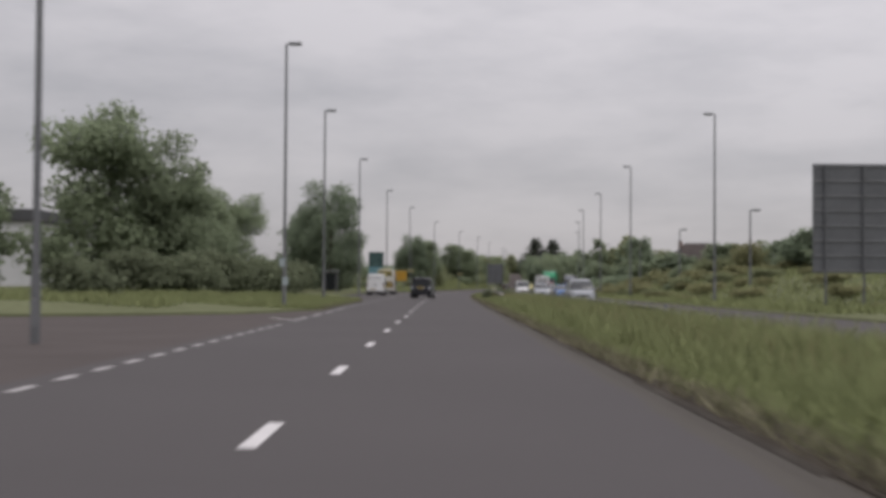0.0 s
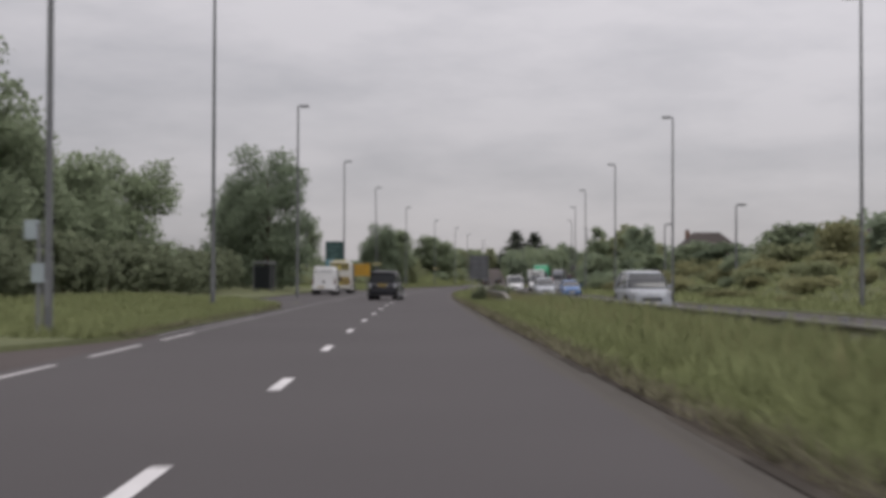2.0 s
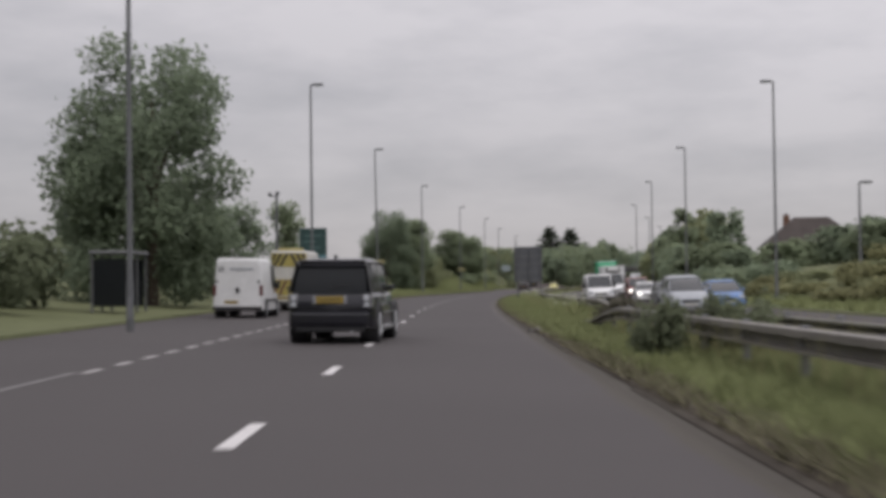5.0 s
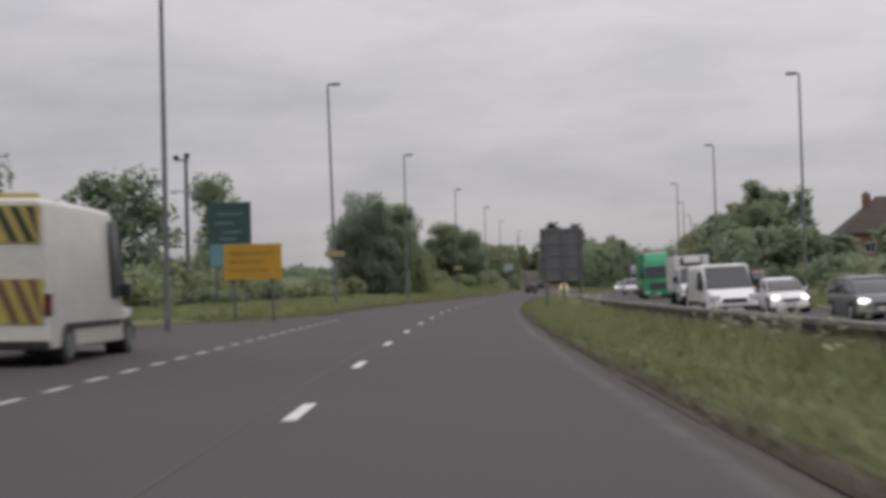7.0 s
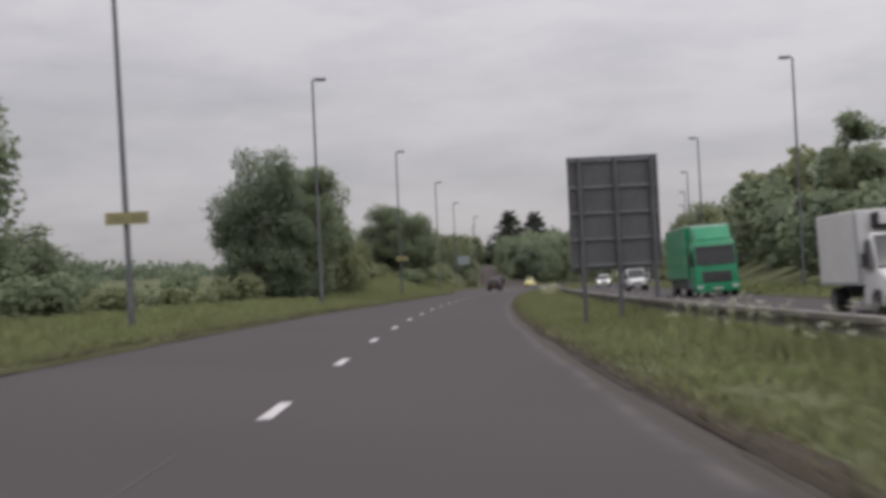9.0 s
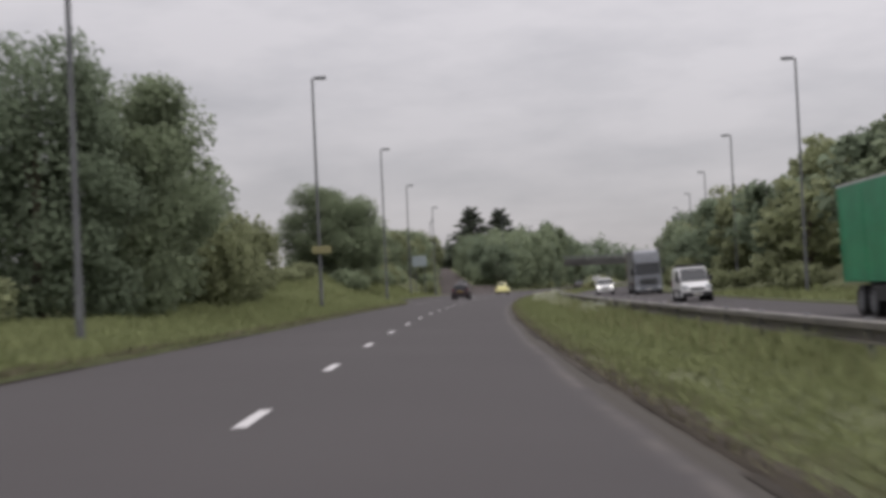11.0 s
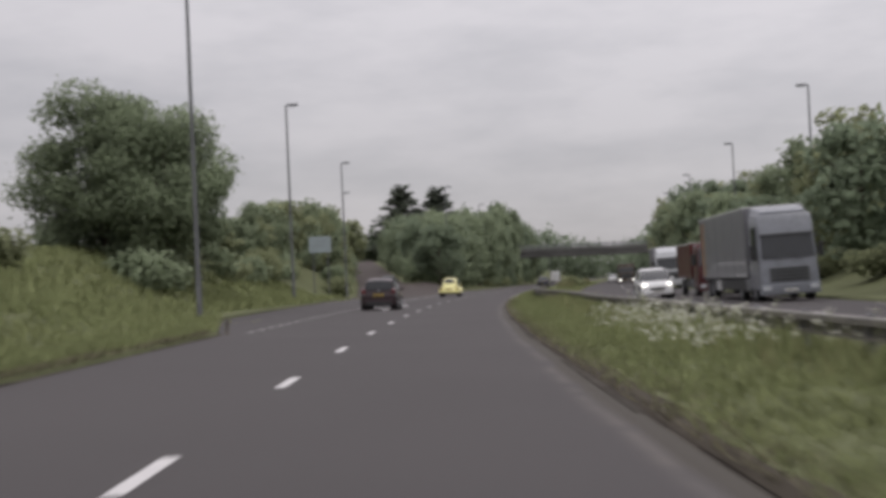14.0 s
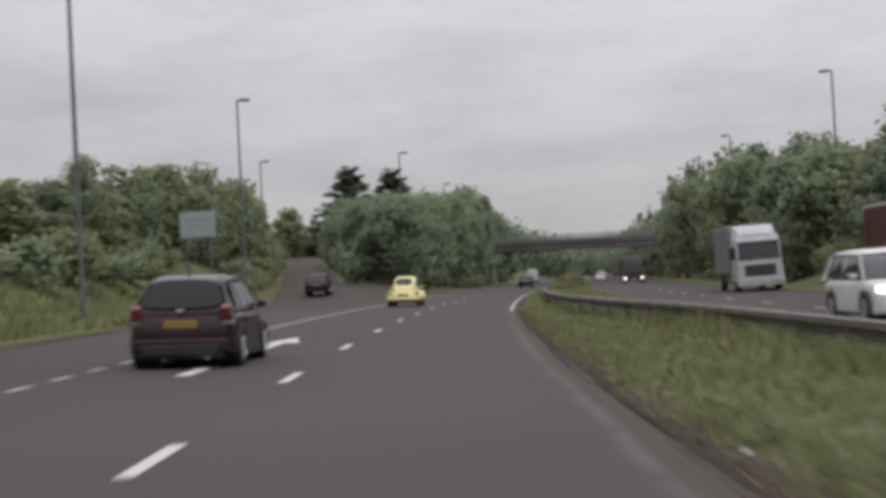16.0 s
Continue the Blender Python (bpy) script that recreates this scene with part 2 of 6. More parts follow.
def ground_z(s, o):
    """Height of the grass."""
    s, o = np.asarray(s, float), np.asarray(o, float)
    base = road_z(s, o) + 0.10
    le = left_edge(s)
    left = np.clip(le - o, 0, 400)
    bank_l = smooth(0.8, 10.5, left) * np.interp(s, (60, 110, 190, 205, 280, 320, 345, 365, 400, 470, 1600), (0.4, 0.6, 0.6, 0.2, 0.3, 1.0, 2.4, 3.3, 3.5, 3.0, 4.0))
    right = np.clip(o - FAR_OUT, 0, 400)
    bank_r = smooth(2.5, 14, right) * np.interp(s, (-50, 60, 105, 140, 175, 250, 300, 400, 500, 1600), (0.6, 1.6, 2.5, 3.0, 2.8, 2.4, 3.2, 4.5, 5.0, 5.0))
    near = np.abs(o - (slip_left(s) + slip_right(s)) / 2)
    ramp = (1 - smooth(3.2, 9.0, near)) * smooth(413, 421, s) * (1 - smooth(560, 580, s)) * (1 - smooth(-5.5, -4.3, o))
    bump = 0.05 * np.sin(s * 0.7 + o) * np.sin(o * 1.3 - s * 0.31)
    inside = (o > le - 0.05) & (o < RIGHT_EDGE + 0.05) | (o > FAR_IN - 0.05) & (o < FAR_OUT + 0.05)
    high = base + bank_l + bank_r + bump * np.minimum(1, left + right + np.clip(np.minimum(o - RIGHT_EDGE, FAR_IN - o), 0, 1))
    return np.where(inside, base - 0.35, high * (1 - ramp) + (slip_z(s) - 0.12 - 0.28 * (1 - smooth(440, 460, s))) * ramp)


def place(s, o, z=None, turn=0.0, size=1.0):
    """A pose on the road's line, facing along it; turn in degrees."""
    x, y = xy(s, o)
    z = float(ground_z(s, o)) if z is None else z
    return pose(float(x), float(y), z, 0, 0, turn - math.degrees(float(np.interp(s, S, HD)))) @ Matrix.Scale(size, 4)


# mesh helpers


def mesh_ob(name, verts, faces, mat, parent=None, label="", smooth_shade=False, sharp=35):
    me = bpy.data.meshes.new(name)
    me.from_pydata([tuple(v) for v in verts], [], [tuple(int(i) for i in f) for f in faces])
    me.materials.append(mat)
    if smooth_shade:
        me.shade_smooth()
        me.set_sharp_from_angle(angle=radians(sharp))
    ob = new(name, me)
    ob.parent = parent
    if label:
        ob["label"] = label
    return ob


def quad_cloud(name, quads, mat, parent=None, label="", normals=None):
    """Many small separate quads, as an array n x 4 x 3."""
    n = len(quads)
    me = bpy.data.meshes.new(name)
    me.vertices.add(4 * n)
    me.vertices.foreach_set("co", np.ascontiguousarray(quads, dtype=np.float32).ravel())
    me.loops.add(4 * n)
    me.loops.foreach_set("vertex_index", np.arange(4 * n, dtype=np.int32))
    me.polygons.add(n)
    me.polygons.foreach_set("loop_start", np.arange(0, 4 * n, 4, dtype=np.int32))
    me.update(calc_edges=True)
    if normals is not None:
        me.polygons.foreach_set("use_smooth", np.ones(n, dtype=bool))
        me.normals_split_custom_set_from_vertices(np.repeat(normals, 4, 0))
    me.materials.append(mat)
    ob = new(name, me)
    ob.parent = parent
    if label:
        ob["label"] = label
    return ob


def part(name, bm, mat, parent, label="", smooth_shade=False, sharp=35):
    me = bpy.data.meshes.new(name)
    bm.normal_update()
    bm.to_mesh(me)
    bm.free()
    me.materials.append(mat)
    if smooth_shade:
        me.shade_smooth()
        me.set_sharp_from_angle(angle=radians(sharp))
    ob = new(name, me)
    ob.parent = parent
    if label:
        ob["label"] = label
    return ob


def box(x0, x1, y0, y1, z0, z1, bevel=0.0, bm=None):
    """A box with bevelled edges, added to bm if given."""
    own = bmesh.new()
    bmesh.ops.create_cube(own, size=1)
    for v in own.verts:
        v.co = ((x0 + x1) / 2 + v.co.x * (x1 - x0), (y0 + y1) / 2 + v.co.y * (y1 - y0), (z0 + z1) / 2 + v.co.z * (z1 - z0))
    if bevel:
        bmesh.ops.bevel(own, geom=own.edges[:], offset=bevel, segments=2, affect="EDGES", profile=0.6)
    return joined(bm, own) if bm else own


def joined(bm, other):
    me = bpy.data.meshes.new("scratch")
    other.to_mesh(me)
    other.free()
    bm.from_mesh(me)
    bpy.data.meshes.remove(me)
    return bm


def tube(points, radii, sides=8, bm=None):
    """A tapered tube through the points."""
    bm = bm or bmesh.new()
    rings = []
    pts = [Vector(q) for q in points]
    for i, q in enumerate(pts):
        d = (pts[min(i + 1, len(pts) - 1)] - pts[max(i - 1, 0)]).normalized()
        side = d.cross(Vector((0, 1, 0.01)) if abs(d.y) < 0.9 else Vector((1, 0, 0))).normalized()
        up = side.cross(d)
        rings.append([bm.verts.new(q + radii[i] * (math.cos(a) * side + math.sin(a) * up)) for a in [2 * math.pi * k / sides for k in range(sides)]])
    for a, b in zip(rings, rings[1:]):
        for k in range(sides):
            bm.faces.new((a[k], a[(k + 1) % sides], b[(k + 1) % sides], b[k]))
    bm.faces.new(rings[0][::-1])
    bm.faces.new(rings[-1])
    bmesh.ops.recalc_face_normals(bm, faces=bm.faces[:])
    return bm


def thing(name, m, label, category, group="", kind=""):
    e = new(name)
    e.matrix_basis = m
    e.empty_display_size = 0.2
    return tagged(e, label, category, group, kind)

# ground: one sheet of grass to the horizon
SG = np.concatenate([np.arange(-400, -40, 40), np.arange(-40, 480, 2.5), np.arange(480, 640, 8), np.arange(640, 1590, 50)])
LW = np.array([700, 350, 180, 110, 80, 60, 48, 42, 38, 35, 32.5, 30, 28, 26, 24, 22, 20, 18, 16.5, 15, 13.5, 12, 10.5, 9, 7.5, 6, 4.8, 3.6, 2.4, 1.2, 0.5, 0.06, -0.06])
MID = np.array([RIGHT_EDGE - 0.08, RIGHT_EDGE + 0.14, 4.7, 5.4, 6.2, 7.0, 7.8, 8.5, 8.85, 9.06, 17.32, 17.5, 18.2, 19.2, 20.5, 22, 24, 26, 28.5, 31, 34, 38, 44, 52, 62, 80, 110, 180, 350, 700])
gs = SG[:, None]
go = np.concatenate([left_edge(gs) - LW[None, :], np.repeat(MID[None, :], len(SG), 0)], 1)
gs = np.repeat(gs, go.shape[1], 1)
gx, gy = xy(gs, go)
gz = ground_z(gs, go)
nc = go.shape[1]
gverts = np.stack([gx, gy, gz], -1).reshape(-1, 3)
gfaces = [(r * nc + c, r * nc + c + 1, (r + 1) * nc + c + 1, (r + 1) * nc + c) for r in range(len(SG) - 1) for c in range(nc - 1)]
ground = tagged(mesh_ob("ground", gverts, gfaces, GRASS, smooth_shade=True), "rough green grass verges and banks beside the carriageway", "grass", kind="structure")


def wavy(s, k):
    return 0.5 * math.sin(s * 0.37 + k) + 0.3 * math.sin(s * 1.13 + 2 * k) + 0.2 * math.sin(s * 2.9 + 3 * k)


def soil_z(s, o):
    """Bare soil rising from behind the kerb to the sward."""
    return np.minimum(ground_z(s, o) + 0.012, road_z(s, o) + 0.035 + 0.8 * (np.asarray(o) - 4.09))


def ribbon(name, s0, s1, o0, o1, z, mat, step=2.5, label="", category="", kind="structure", zf=road_z):
    """A strip of road; o0 and o1 are numbers or functions of s."""
    s = np.linspace(s0, s1, max(2, int((s1 - s0) / step) + 1))
    a = np.array([o0(v) if callable(o0) else o0 for v in s])
    b = np.array([o1(v) if callable(o1) else o1 for v in s])
    cols = 7 if abs(float(np.mean(b - a))) > 2 or zf is soil_z else 2
    k = np.linspace(0, 1, cols)[None, :]
    o = a[:, None] * (1 - k) + b[:, None] * k
    ss = np.repeat(s[:, None], cols, 1)
    x, y = xy(ss, o)
    v = np.stack([x, y, zf(ss, o) + z], -1).reshape(-1, 3)
    f = [(r * cols + c, r * cols + c + 1, (r + 1) * cols + c + 1, (r + 1) * cols + c) for r in range(len(s) - 1) for c in range(cols - 1)]
    ob = mesh_ob(name, v, f, mat)
    return tagged(ob, label, category, kind=kind)


road = ribbon("road", -400, 1590, lambda s: -3.95, lambda s: 3.40 if -60 <= s <= 640 else RIGHT_EDGE, 0.0, ASPHALT, label="worn grey asphalt of a two-lane carriageway", category="road")
road_far = ribbon("road", -400, 1590, FAR_IN, FAR_OUT, 0.0, ASPHALT, label="grey asphalt of the opposite carriageway", category="road")
side = ribbon("road", -60, 70, lambda s: left_edge(s) - 0.1, lambda s: -3.95, -0.004, ASPHALT_OLD, label="brownish asphalt of a side road mouth", category="road")
layby = ribbon("road", 70, 340, lambda s: left_edge(s) - 0.1, lambda s: -3.95, -0.004, ASPHALT, label="grey asphalt margin and slip lane", category="road")
slip = ribbon("road", 340, 446, lambda s: min(-3.96, left_edge(s) - 0.1), lambda s: -3.95, -0.004, ASPHALT, label="grey asphalt of an exit lane", category="road")
exit_road = ribbon("road", 412, 562, lambda s: slip_left(s), lambda s: slip_right(s), 0.0, ASPHALT_OLD, label="grey asphalt exit road climbing to the bridge", category="road", zf=lambda s, o: (road_z(s, o) + 0.008) * (1 - smooth(424, 452, s)) + slip_z(s) * smooth(424, 452, s))

TAR = material("tar_seam", (0.062, 0.056, 0.056), 0.8, vary=0.2, scale=1.0, fine=20)
ribbon("tar_seam", 138, 196, lambda s: -0.30 + 0.02 * math.sin(s * 0.3), lambda s: -0.26 + 0.02 * math.sin(s * 0.3 + 0.4), 0.003, TAR, step=1.0, label="dark tar seam between the lanes", category="road seam")


def gore_z(s, o):
    """Paved wedge between the carriageway and the climbing exit road."""
    a = slip_right(s)
    f = np.clip((o - a) / (-3.95 - a), 0, 1)
    edge = (road_z(s, a) + 0.008) * (1 - smooth(424, 452, s)) + slip_z(s) * smooth(424, 452, s)
    return np.maximum(edge * (1 - f) + road_z(s, -3.95) * f, ground_z(s, o) + 0.05)


ribbon("road", 414, 457, lambda s: float(slip_right(s)) - 0.1, lambda s: -3.95, -0.002, ASPHALT_OLD, label="brownish worn asphalt wedge at the exit", category="road", zf=gore_z)



def edge_strip(s0, s1):
    """The outermost strip of the lane, on which dust has gathered in a thin line."""
    ss = np.arange(s0, s1 + 0.1, 1.0)
    oo = np.array([3.40, 3.55, 3.65, 3.72, 3.78, 3.84, 3.90, 3.96, RIGHT_EDGE])
    sg, og = np.meshgrid(ss, oo, indexing="ij")
    x, y = xy(sg, og)
    n = len(oo)
    f = [(r * n + c, r * n + c + 1, (r + 1) * n + c + 1, (r + 1) * n + c) for r in range(len(ss) - 1) for c in range(n - 1)]
    ob = mesh_ob("road_edge", np.stack([x, y, road_z(sg, og) + 0.042 * smooth(3.86, 4.05, og)], -1).reshape(-1, 3), f, DUSTY)
    wob = np.array([0.05 * wavy(v, 1) for v in ss])[:, None]
    amount = 0.65 * np.exp(-((og - 3.76 - wob) / 0.10) ** 2) * smooth(100, 170, sg)
    ob.data.attributes.new("dust", "FLOAT", "POINT").data.foreach_set("value", amount.ravel().astype(np.float32))
    mud = smooth(3.77, 3.95, og - 1.2 * wob + 0.12 * (1 - smooth(90, 150, sg)))
    ob.data.attributes.new("mud", "FLOAT", "POINT").data.foreach_set("value", mud.ravel().astype(np.float32))
    return tagged(ob, "grey asphalt edge with pale dust and mud against the kerb", "road", kind="structure")


edge_strip(-60, 640)
ribbon("bare_soil", -5, 560, RIGHT_EDGE + 0.055, lambda s: 4.36 + 0.14 * wavy(s, 4), 0.0, SOIL, step=0.5, label="bare brown soil and dead grass behind the kerb", category="soil", kind="stuff", zf=soil_z)


def dashes(name, s0, s1, mark, pitch, o, width, label, paint=None, slide=None):
    """Painted marks, each a piece of the line; slide is how far each strays from the even pitch."""
    line = thing(name, Matrix.Identity(4), label, "road marking", kind="structure")
    s = s0
    while s < s1:
        oo = o(s) if callable(o) else o
        at = s + (slide(s) if slide else 0)
        x, y = xy(np.array([at, at, at + mark, at + mark]), np.array([oo - width / 2, oo + width / 2, oo + width / 2, oo - width / 2]))
        z = road_z(np.array([at, at, at + mark, at + mark]), oo) + 0.006
        mesh_ob("mark", np.stack([x, y, z], -1), [(0, 1, 2, 3)], paint or PAINT, line)
        s += pitch
    return line


LINE_START = 10.2
dashes("lane_line", LINE_START - 27, 640, 2.0, 9.0, lambda s: float(np.interp(s, (0, 45, 54, 70, 117, 140, 155, 170, 200, 253, 275), (0, 0.02, 0.12, 0.07, 0.12, 0.18, 0.12, 0.04, 0.07, 0.03, 0.02))), 0.15, "broken white lane line on asphalt",
       slide=lambda s: float(np.interp(s, (10, 37, 55, 117, 136, 160, 185, 200, 253, 290, 335, 400), (0.45, 0.05, -0.85, -0.75, -0.35, -0.2, -0.75, -0.65, -0.1, 0.0, 0.4, 0.5))))
dashes("edge_line", -30, 44, 1.0, 2.0, -3.5, 0.15, "short-dashed white line across the side road mouth", PAINT_OLD)
dashes("edge_line", 118, 196, 1.0, 2.0, -3.5, 0.15, "short-dashed white line beside the slip lane", PAINT_OLD)
dashes("edge_line", 337, 368, 1.0, 2.0, -3.5, 0.15, "short-dashed white line before the exit lane", PAINT_OLD)
dashes("edge_line", 48.4, 70, 4.2, 6.4, -3.6, 0.14, "long-dashed white edge line", PAINT_OLD)
dashes("far_lane_line", -30, 640, 2.0, 9.0, 13.1, 0.12, "broken white lane line of the opposite carriageway")
for name, s0, s1, a, b, label in (
    ("solid_line", 72, 118, lambda s: -3.72, lambda s: -3.59, "faded solid white edge line"),
    ("solid_line", 70, 87, lambda s: -4.2 + 0.2 * smooth(70, 87, s), lambda s: -4.08 + 0.2 * smooth(70, 87, s), "faded second white edge line"),
    ("solid_line", 47.6, 51.6, lambda s: -3.55 - 1.4 * (s - 47.6) / 4, lambda s: -3.35 - 1.4 * (s - 47.6) / 4, "white line at the nose of the junction"),
    ("solid_line", 400, 640, lambda s: 3.72, lambda s: 3.86, "solid white line along the central strip"),
    ("solid_line", 369, 640, lambda s: -3.6, lambda s: -3.45, "solid white edge line past the exit"),
):
    ribbon(name, s0, s1, a, b, 0.008, PAINT_FAINT if label.startswith("faded") else PAINT_OLD, label=label, category="road marking")




def lane_arrow(name, s0, o, label):
    """A painted arrow for ahead and left."""
    pts = [(0, -0.1), (4.2, -0.1), (5.6, -0.45), (7.0, -1.1), (6.4, -1.15), (7.6, -1.75), (9.4, -1.25), (8.4, -1.2), (6.6, -0.3), (5.8, 0.0),
           (10.5, -0.1), (10.5, -0.38), (13.6, 0.05), (10.5, 0.48), (10.5, 0.14), (0, 0.14)]
    s, oo = np.array([s0 + a for a, b in pts]), np.array([o + b for a, b in pts])
    x, y = xy(s, oo)
    return tagged(mesh_ob(name, np.stack([x, y, road_z(s, oo) + 0.009], -1), [tuple(range(len(pts)))], PAINT), label, "road marking", kind="structure")


lane_arrow("lane_arrow", 363.4, -1.72, "white painted arrow for ahead and left")


def kerb_run(name, s0, s1, o, side_sign, label):
    """Kerb stones set end to end beside the road."""
    k = thing(name, Matrix.Identity(4), label, "kerb", kind="structure")
    stone = None
    s = s0
    while s < s1:
        oo = o(s) if callable(o) else o
        if stone is None:
            stone = box(-0.07, 0.07, -1.48, 1.48, -0.2, 0.05, 0.02)
            me = bpy.data.meshes.new("kerb_stone")
            stone.to_mesh(me)
            stone.free()
            me.materials.append(KERB)
            stone = me
        ob = new("kerb_stone", stone)
        ob.parent = k
        x, y = xy(s + 1.5, oo)
        slope = ((o(s + 3) - o(s)) / 3) if callable(o) else 0
        ob.matrix_basis = pose(float(x), float(y), float(road_z(s, oo)) - (0.006 if side_sign > 0 else 0.035) + 0.012 * math.sin(s * 1.7), 0, 0, -math.degrees(float(np.interp(s + 1.5, S, HD))) - math.degrees(math.atan(slope)))
        s += 3.0
    return k


kerb_run("kerb", -6, 560, RIGHT_EDGE + 0.03, 1, "worn dirty concrete kerb along the central grass strip")
kerb_run("kerb", 66, 424, lambda s: float(left_edge(s)) - 0.05, -1, "worn concrete kerb along the grass verge")

# trees, bushes and grass
RNG = np.random.default_rng(7)


def leaf_quads(rng, centres, radii, n, size, flat=0.75):
    """Leaf clumps scattered through the outer shell of the lobes of a crown."""
    w = np.array([r[0] * r[2] for r in radii])
    pick = rng.choice(len(centres), n, p=w / w.sum())
    d = rng.normal(size=(n, 3))
    d /= np.linalg.norm(d, axis=1)[:, None]
    depth = np.minimum(1.22, 1 - 0.5 * rng.random(n) ** 2.0 + 0.09 * rng.normal(size=n))
    wob = 1 + 0.16 * np.sin(d[:, 0] * 7 + pick) * np.sin(d[:, 1] * 6 + 2 * pick) + 0.10 * np.sin(d[:, 2] * 13 + pick * 3)
    c = np.array(centres)[pick] + d * np.array(radii)[pick] * (depth * wob)[:, None]
    nrm = d * 0.8 + rng.normal(size=(n, 3)) * 0.7 + np.array([0, 0, 0.35])
    nrm /= np.linalg.norm(nrm, axis=1)[:, None]
    a = np.cross(nrm, rng.normal(size=(n, 3)))
    a /= np.linalg.norm(a, axis=1)[:, None]
    b = np.cross(nrm, a)
    sz = size * (0.55 + 0.9 * rng.random(n))[:, None]
    a, b = a * sz, b * sz * flat
    q = np.stack([c - a, c - b * 0.8 + a * 0.1, c + a, c + b * 0.8 - a * 0.1], 1)
    off = c - c.mean(0)
    if np.abs(off).max() < 15:  # one plant: light falls on the crown as a whole
        off = off / (np.linalg.norm(off, axis=1)[:, None] + 0.3)
        soft_n = d * 0.3 + off * 0.45 + nrm * 0.12 + np.array([0, 0, 0.65])
    else:
        soft_n = d * 0.7 + nrm * 0.15 + np.array([0, 0, 0.6])
    soft_n /= np.linalg.norm(soft_n, axis=1)[:, None]
    keep = q[:, :, 2].min(1) > -0.1
    return q[keep], soft_n[keep]


def lobes(rng, shape, h):
    """Lobes of a crown for a tree 10 m high, or a bush 3 m high."""
    cs, rs = [], []
    if shape == "full":
        for k in range(40):
            z = 0.9 + 8.2 * rng.random()
            w = 3.9 * math.sin(math.pi * min(0.93, (0.16 + 0.8 * z / 10))) ** 0.7
            a, r = rng.random() * 6.28, w * (0.45 + 0.35 * rng.random())
            cs.append((math.cos(a) * r, math.sin(a) * r, z))
            q = 0.8 + 0.6 * rng.random()
            rs.append((q, q, q * 0.9))
        cs.append((0, 0, 4.6))
        rs.append((2.7, 2.7, 3.9))
    elif shape == "oak":
        for k in range(22):
            a, r, z = rng.random() * 6.28, 1.2 + 3.0 * rng.random(), 3.2 + 6.0 * rng.random()
            r *= 1 - 0.35 * abs(z - 5.5) / 4
            cs.append((math.cos(a) * r, math.sin(a) * r, z))
            q = 0.9 + 0.6 * rng.random()
            rs.append((q * 1.15, q * 1.15, q * 0.8))
        for k in range(10):
            a, r = rng.random() * 6.28, 2.4 + 1.6 * rng.random()
            cs.append((math.cos(a) * r, math.sin(a) * r, 1.2 + 1.8 * rng.random()))
            rs.append((1.4, 1.4, 1.2))
    elif shape == "ash":
        for k in range(30):
            a, z = rng.random() * 6.28, 2.4 + 6.9 * k / 30
            r = (1.7 * rng.random() + 0.2) * (1 - 0.55 * (z - 2.4) / 7)
            cs.append((math.cos(a) * r, math.sin(a) * r, z))
            q = 0.65 + 0.4 * rng.random()
            rs.append((q, q, q * 1.1))
    elif shape == "open":
        for k in range(20):
            a, u = rng.random() * 6.28, 2 * rng.random() - 1
            r = 2.0 * math.sqrt(1 - u * u) * (0.55 + 0.45 * rng.random())
            cs.append((math.cos(a) * r, math.sin(a) * r, 7.1 + 2.1 * u))
            q = 0.5 + 0.35 * rng.random()
            rs.append((q, q, q * 0.8))
    elif shape == "conifer":
        for k in range(13):
            z = 1.5 + 8.2 * k / 12
            w = 2.5 * (1 - z / 10.4) ** 0.75
            for j in range(7):
                a = 6.28 * (j + 0.5 * (k % 2) + 0.5 * rng.random()) / 7
                reach = w * (0.7 + 0.5 * rng.random())
                for f in (0.35, 0.65, 0.95):
                    cs.append((math.cos(a) * reach * f, math.sin(a) * reach * f, z + 0.5 * math.sin(j * 2.4 + k) - 0.25 + 0.45 * f * f * (0.6 + 0.6 * rng.random())))
                    rs.append((0.16 + reach * 0.13, 0.16 + reach * 0.13, 0.19))
    elif shape == "bush":
        for k in range(12):
            a, r = rng.random() * 6.28, 1.5 * rng.random() ** 0.6
            cs.append((math.cos(a) * r, math.sin(a) * r, 0.5 + 1.7 * rng.random() * (1 - r / 2.4)))
            q = 0.55 + 0.45 * rng.random()
            rs.append((q, q, q))
    elif shape == "willow":
        for k in range(22):
            a, r = rng.random() * 6.28, 1.5 * rng.random() ** 0.6
            cs.append((math.cos(a) * r, math.sin(a) * r, 0.4 + 1.5 * rng.random() * (1 - r / 2.6)))
            q = 0.5 + 0.25 * rng.random()
            rs.append((q, q, q * 1.15))
        for k in range(70):  # upright wands at the top
            a, r = rng.random() * 6.28, 1.75 * rng.random() ** 0.6
            z = 1.05 + 1.05 * (1 - (r / 1.9) ** 2)
            cs.append((math.cos(a) * r, math.sin(a) * r, z + 0.3 * rng.random()))
            rs.append((0.10, 0.10, 0.28 + 0.2 * rng.random()))
    return cs, rs


PROTO = {}


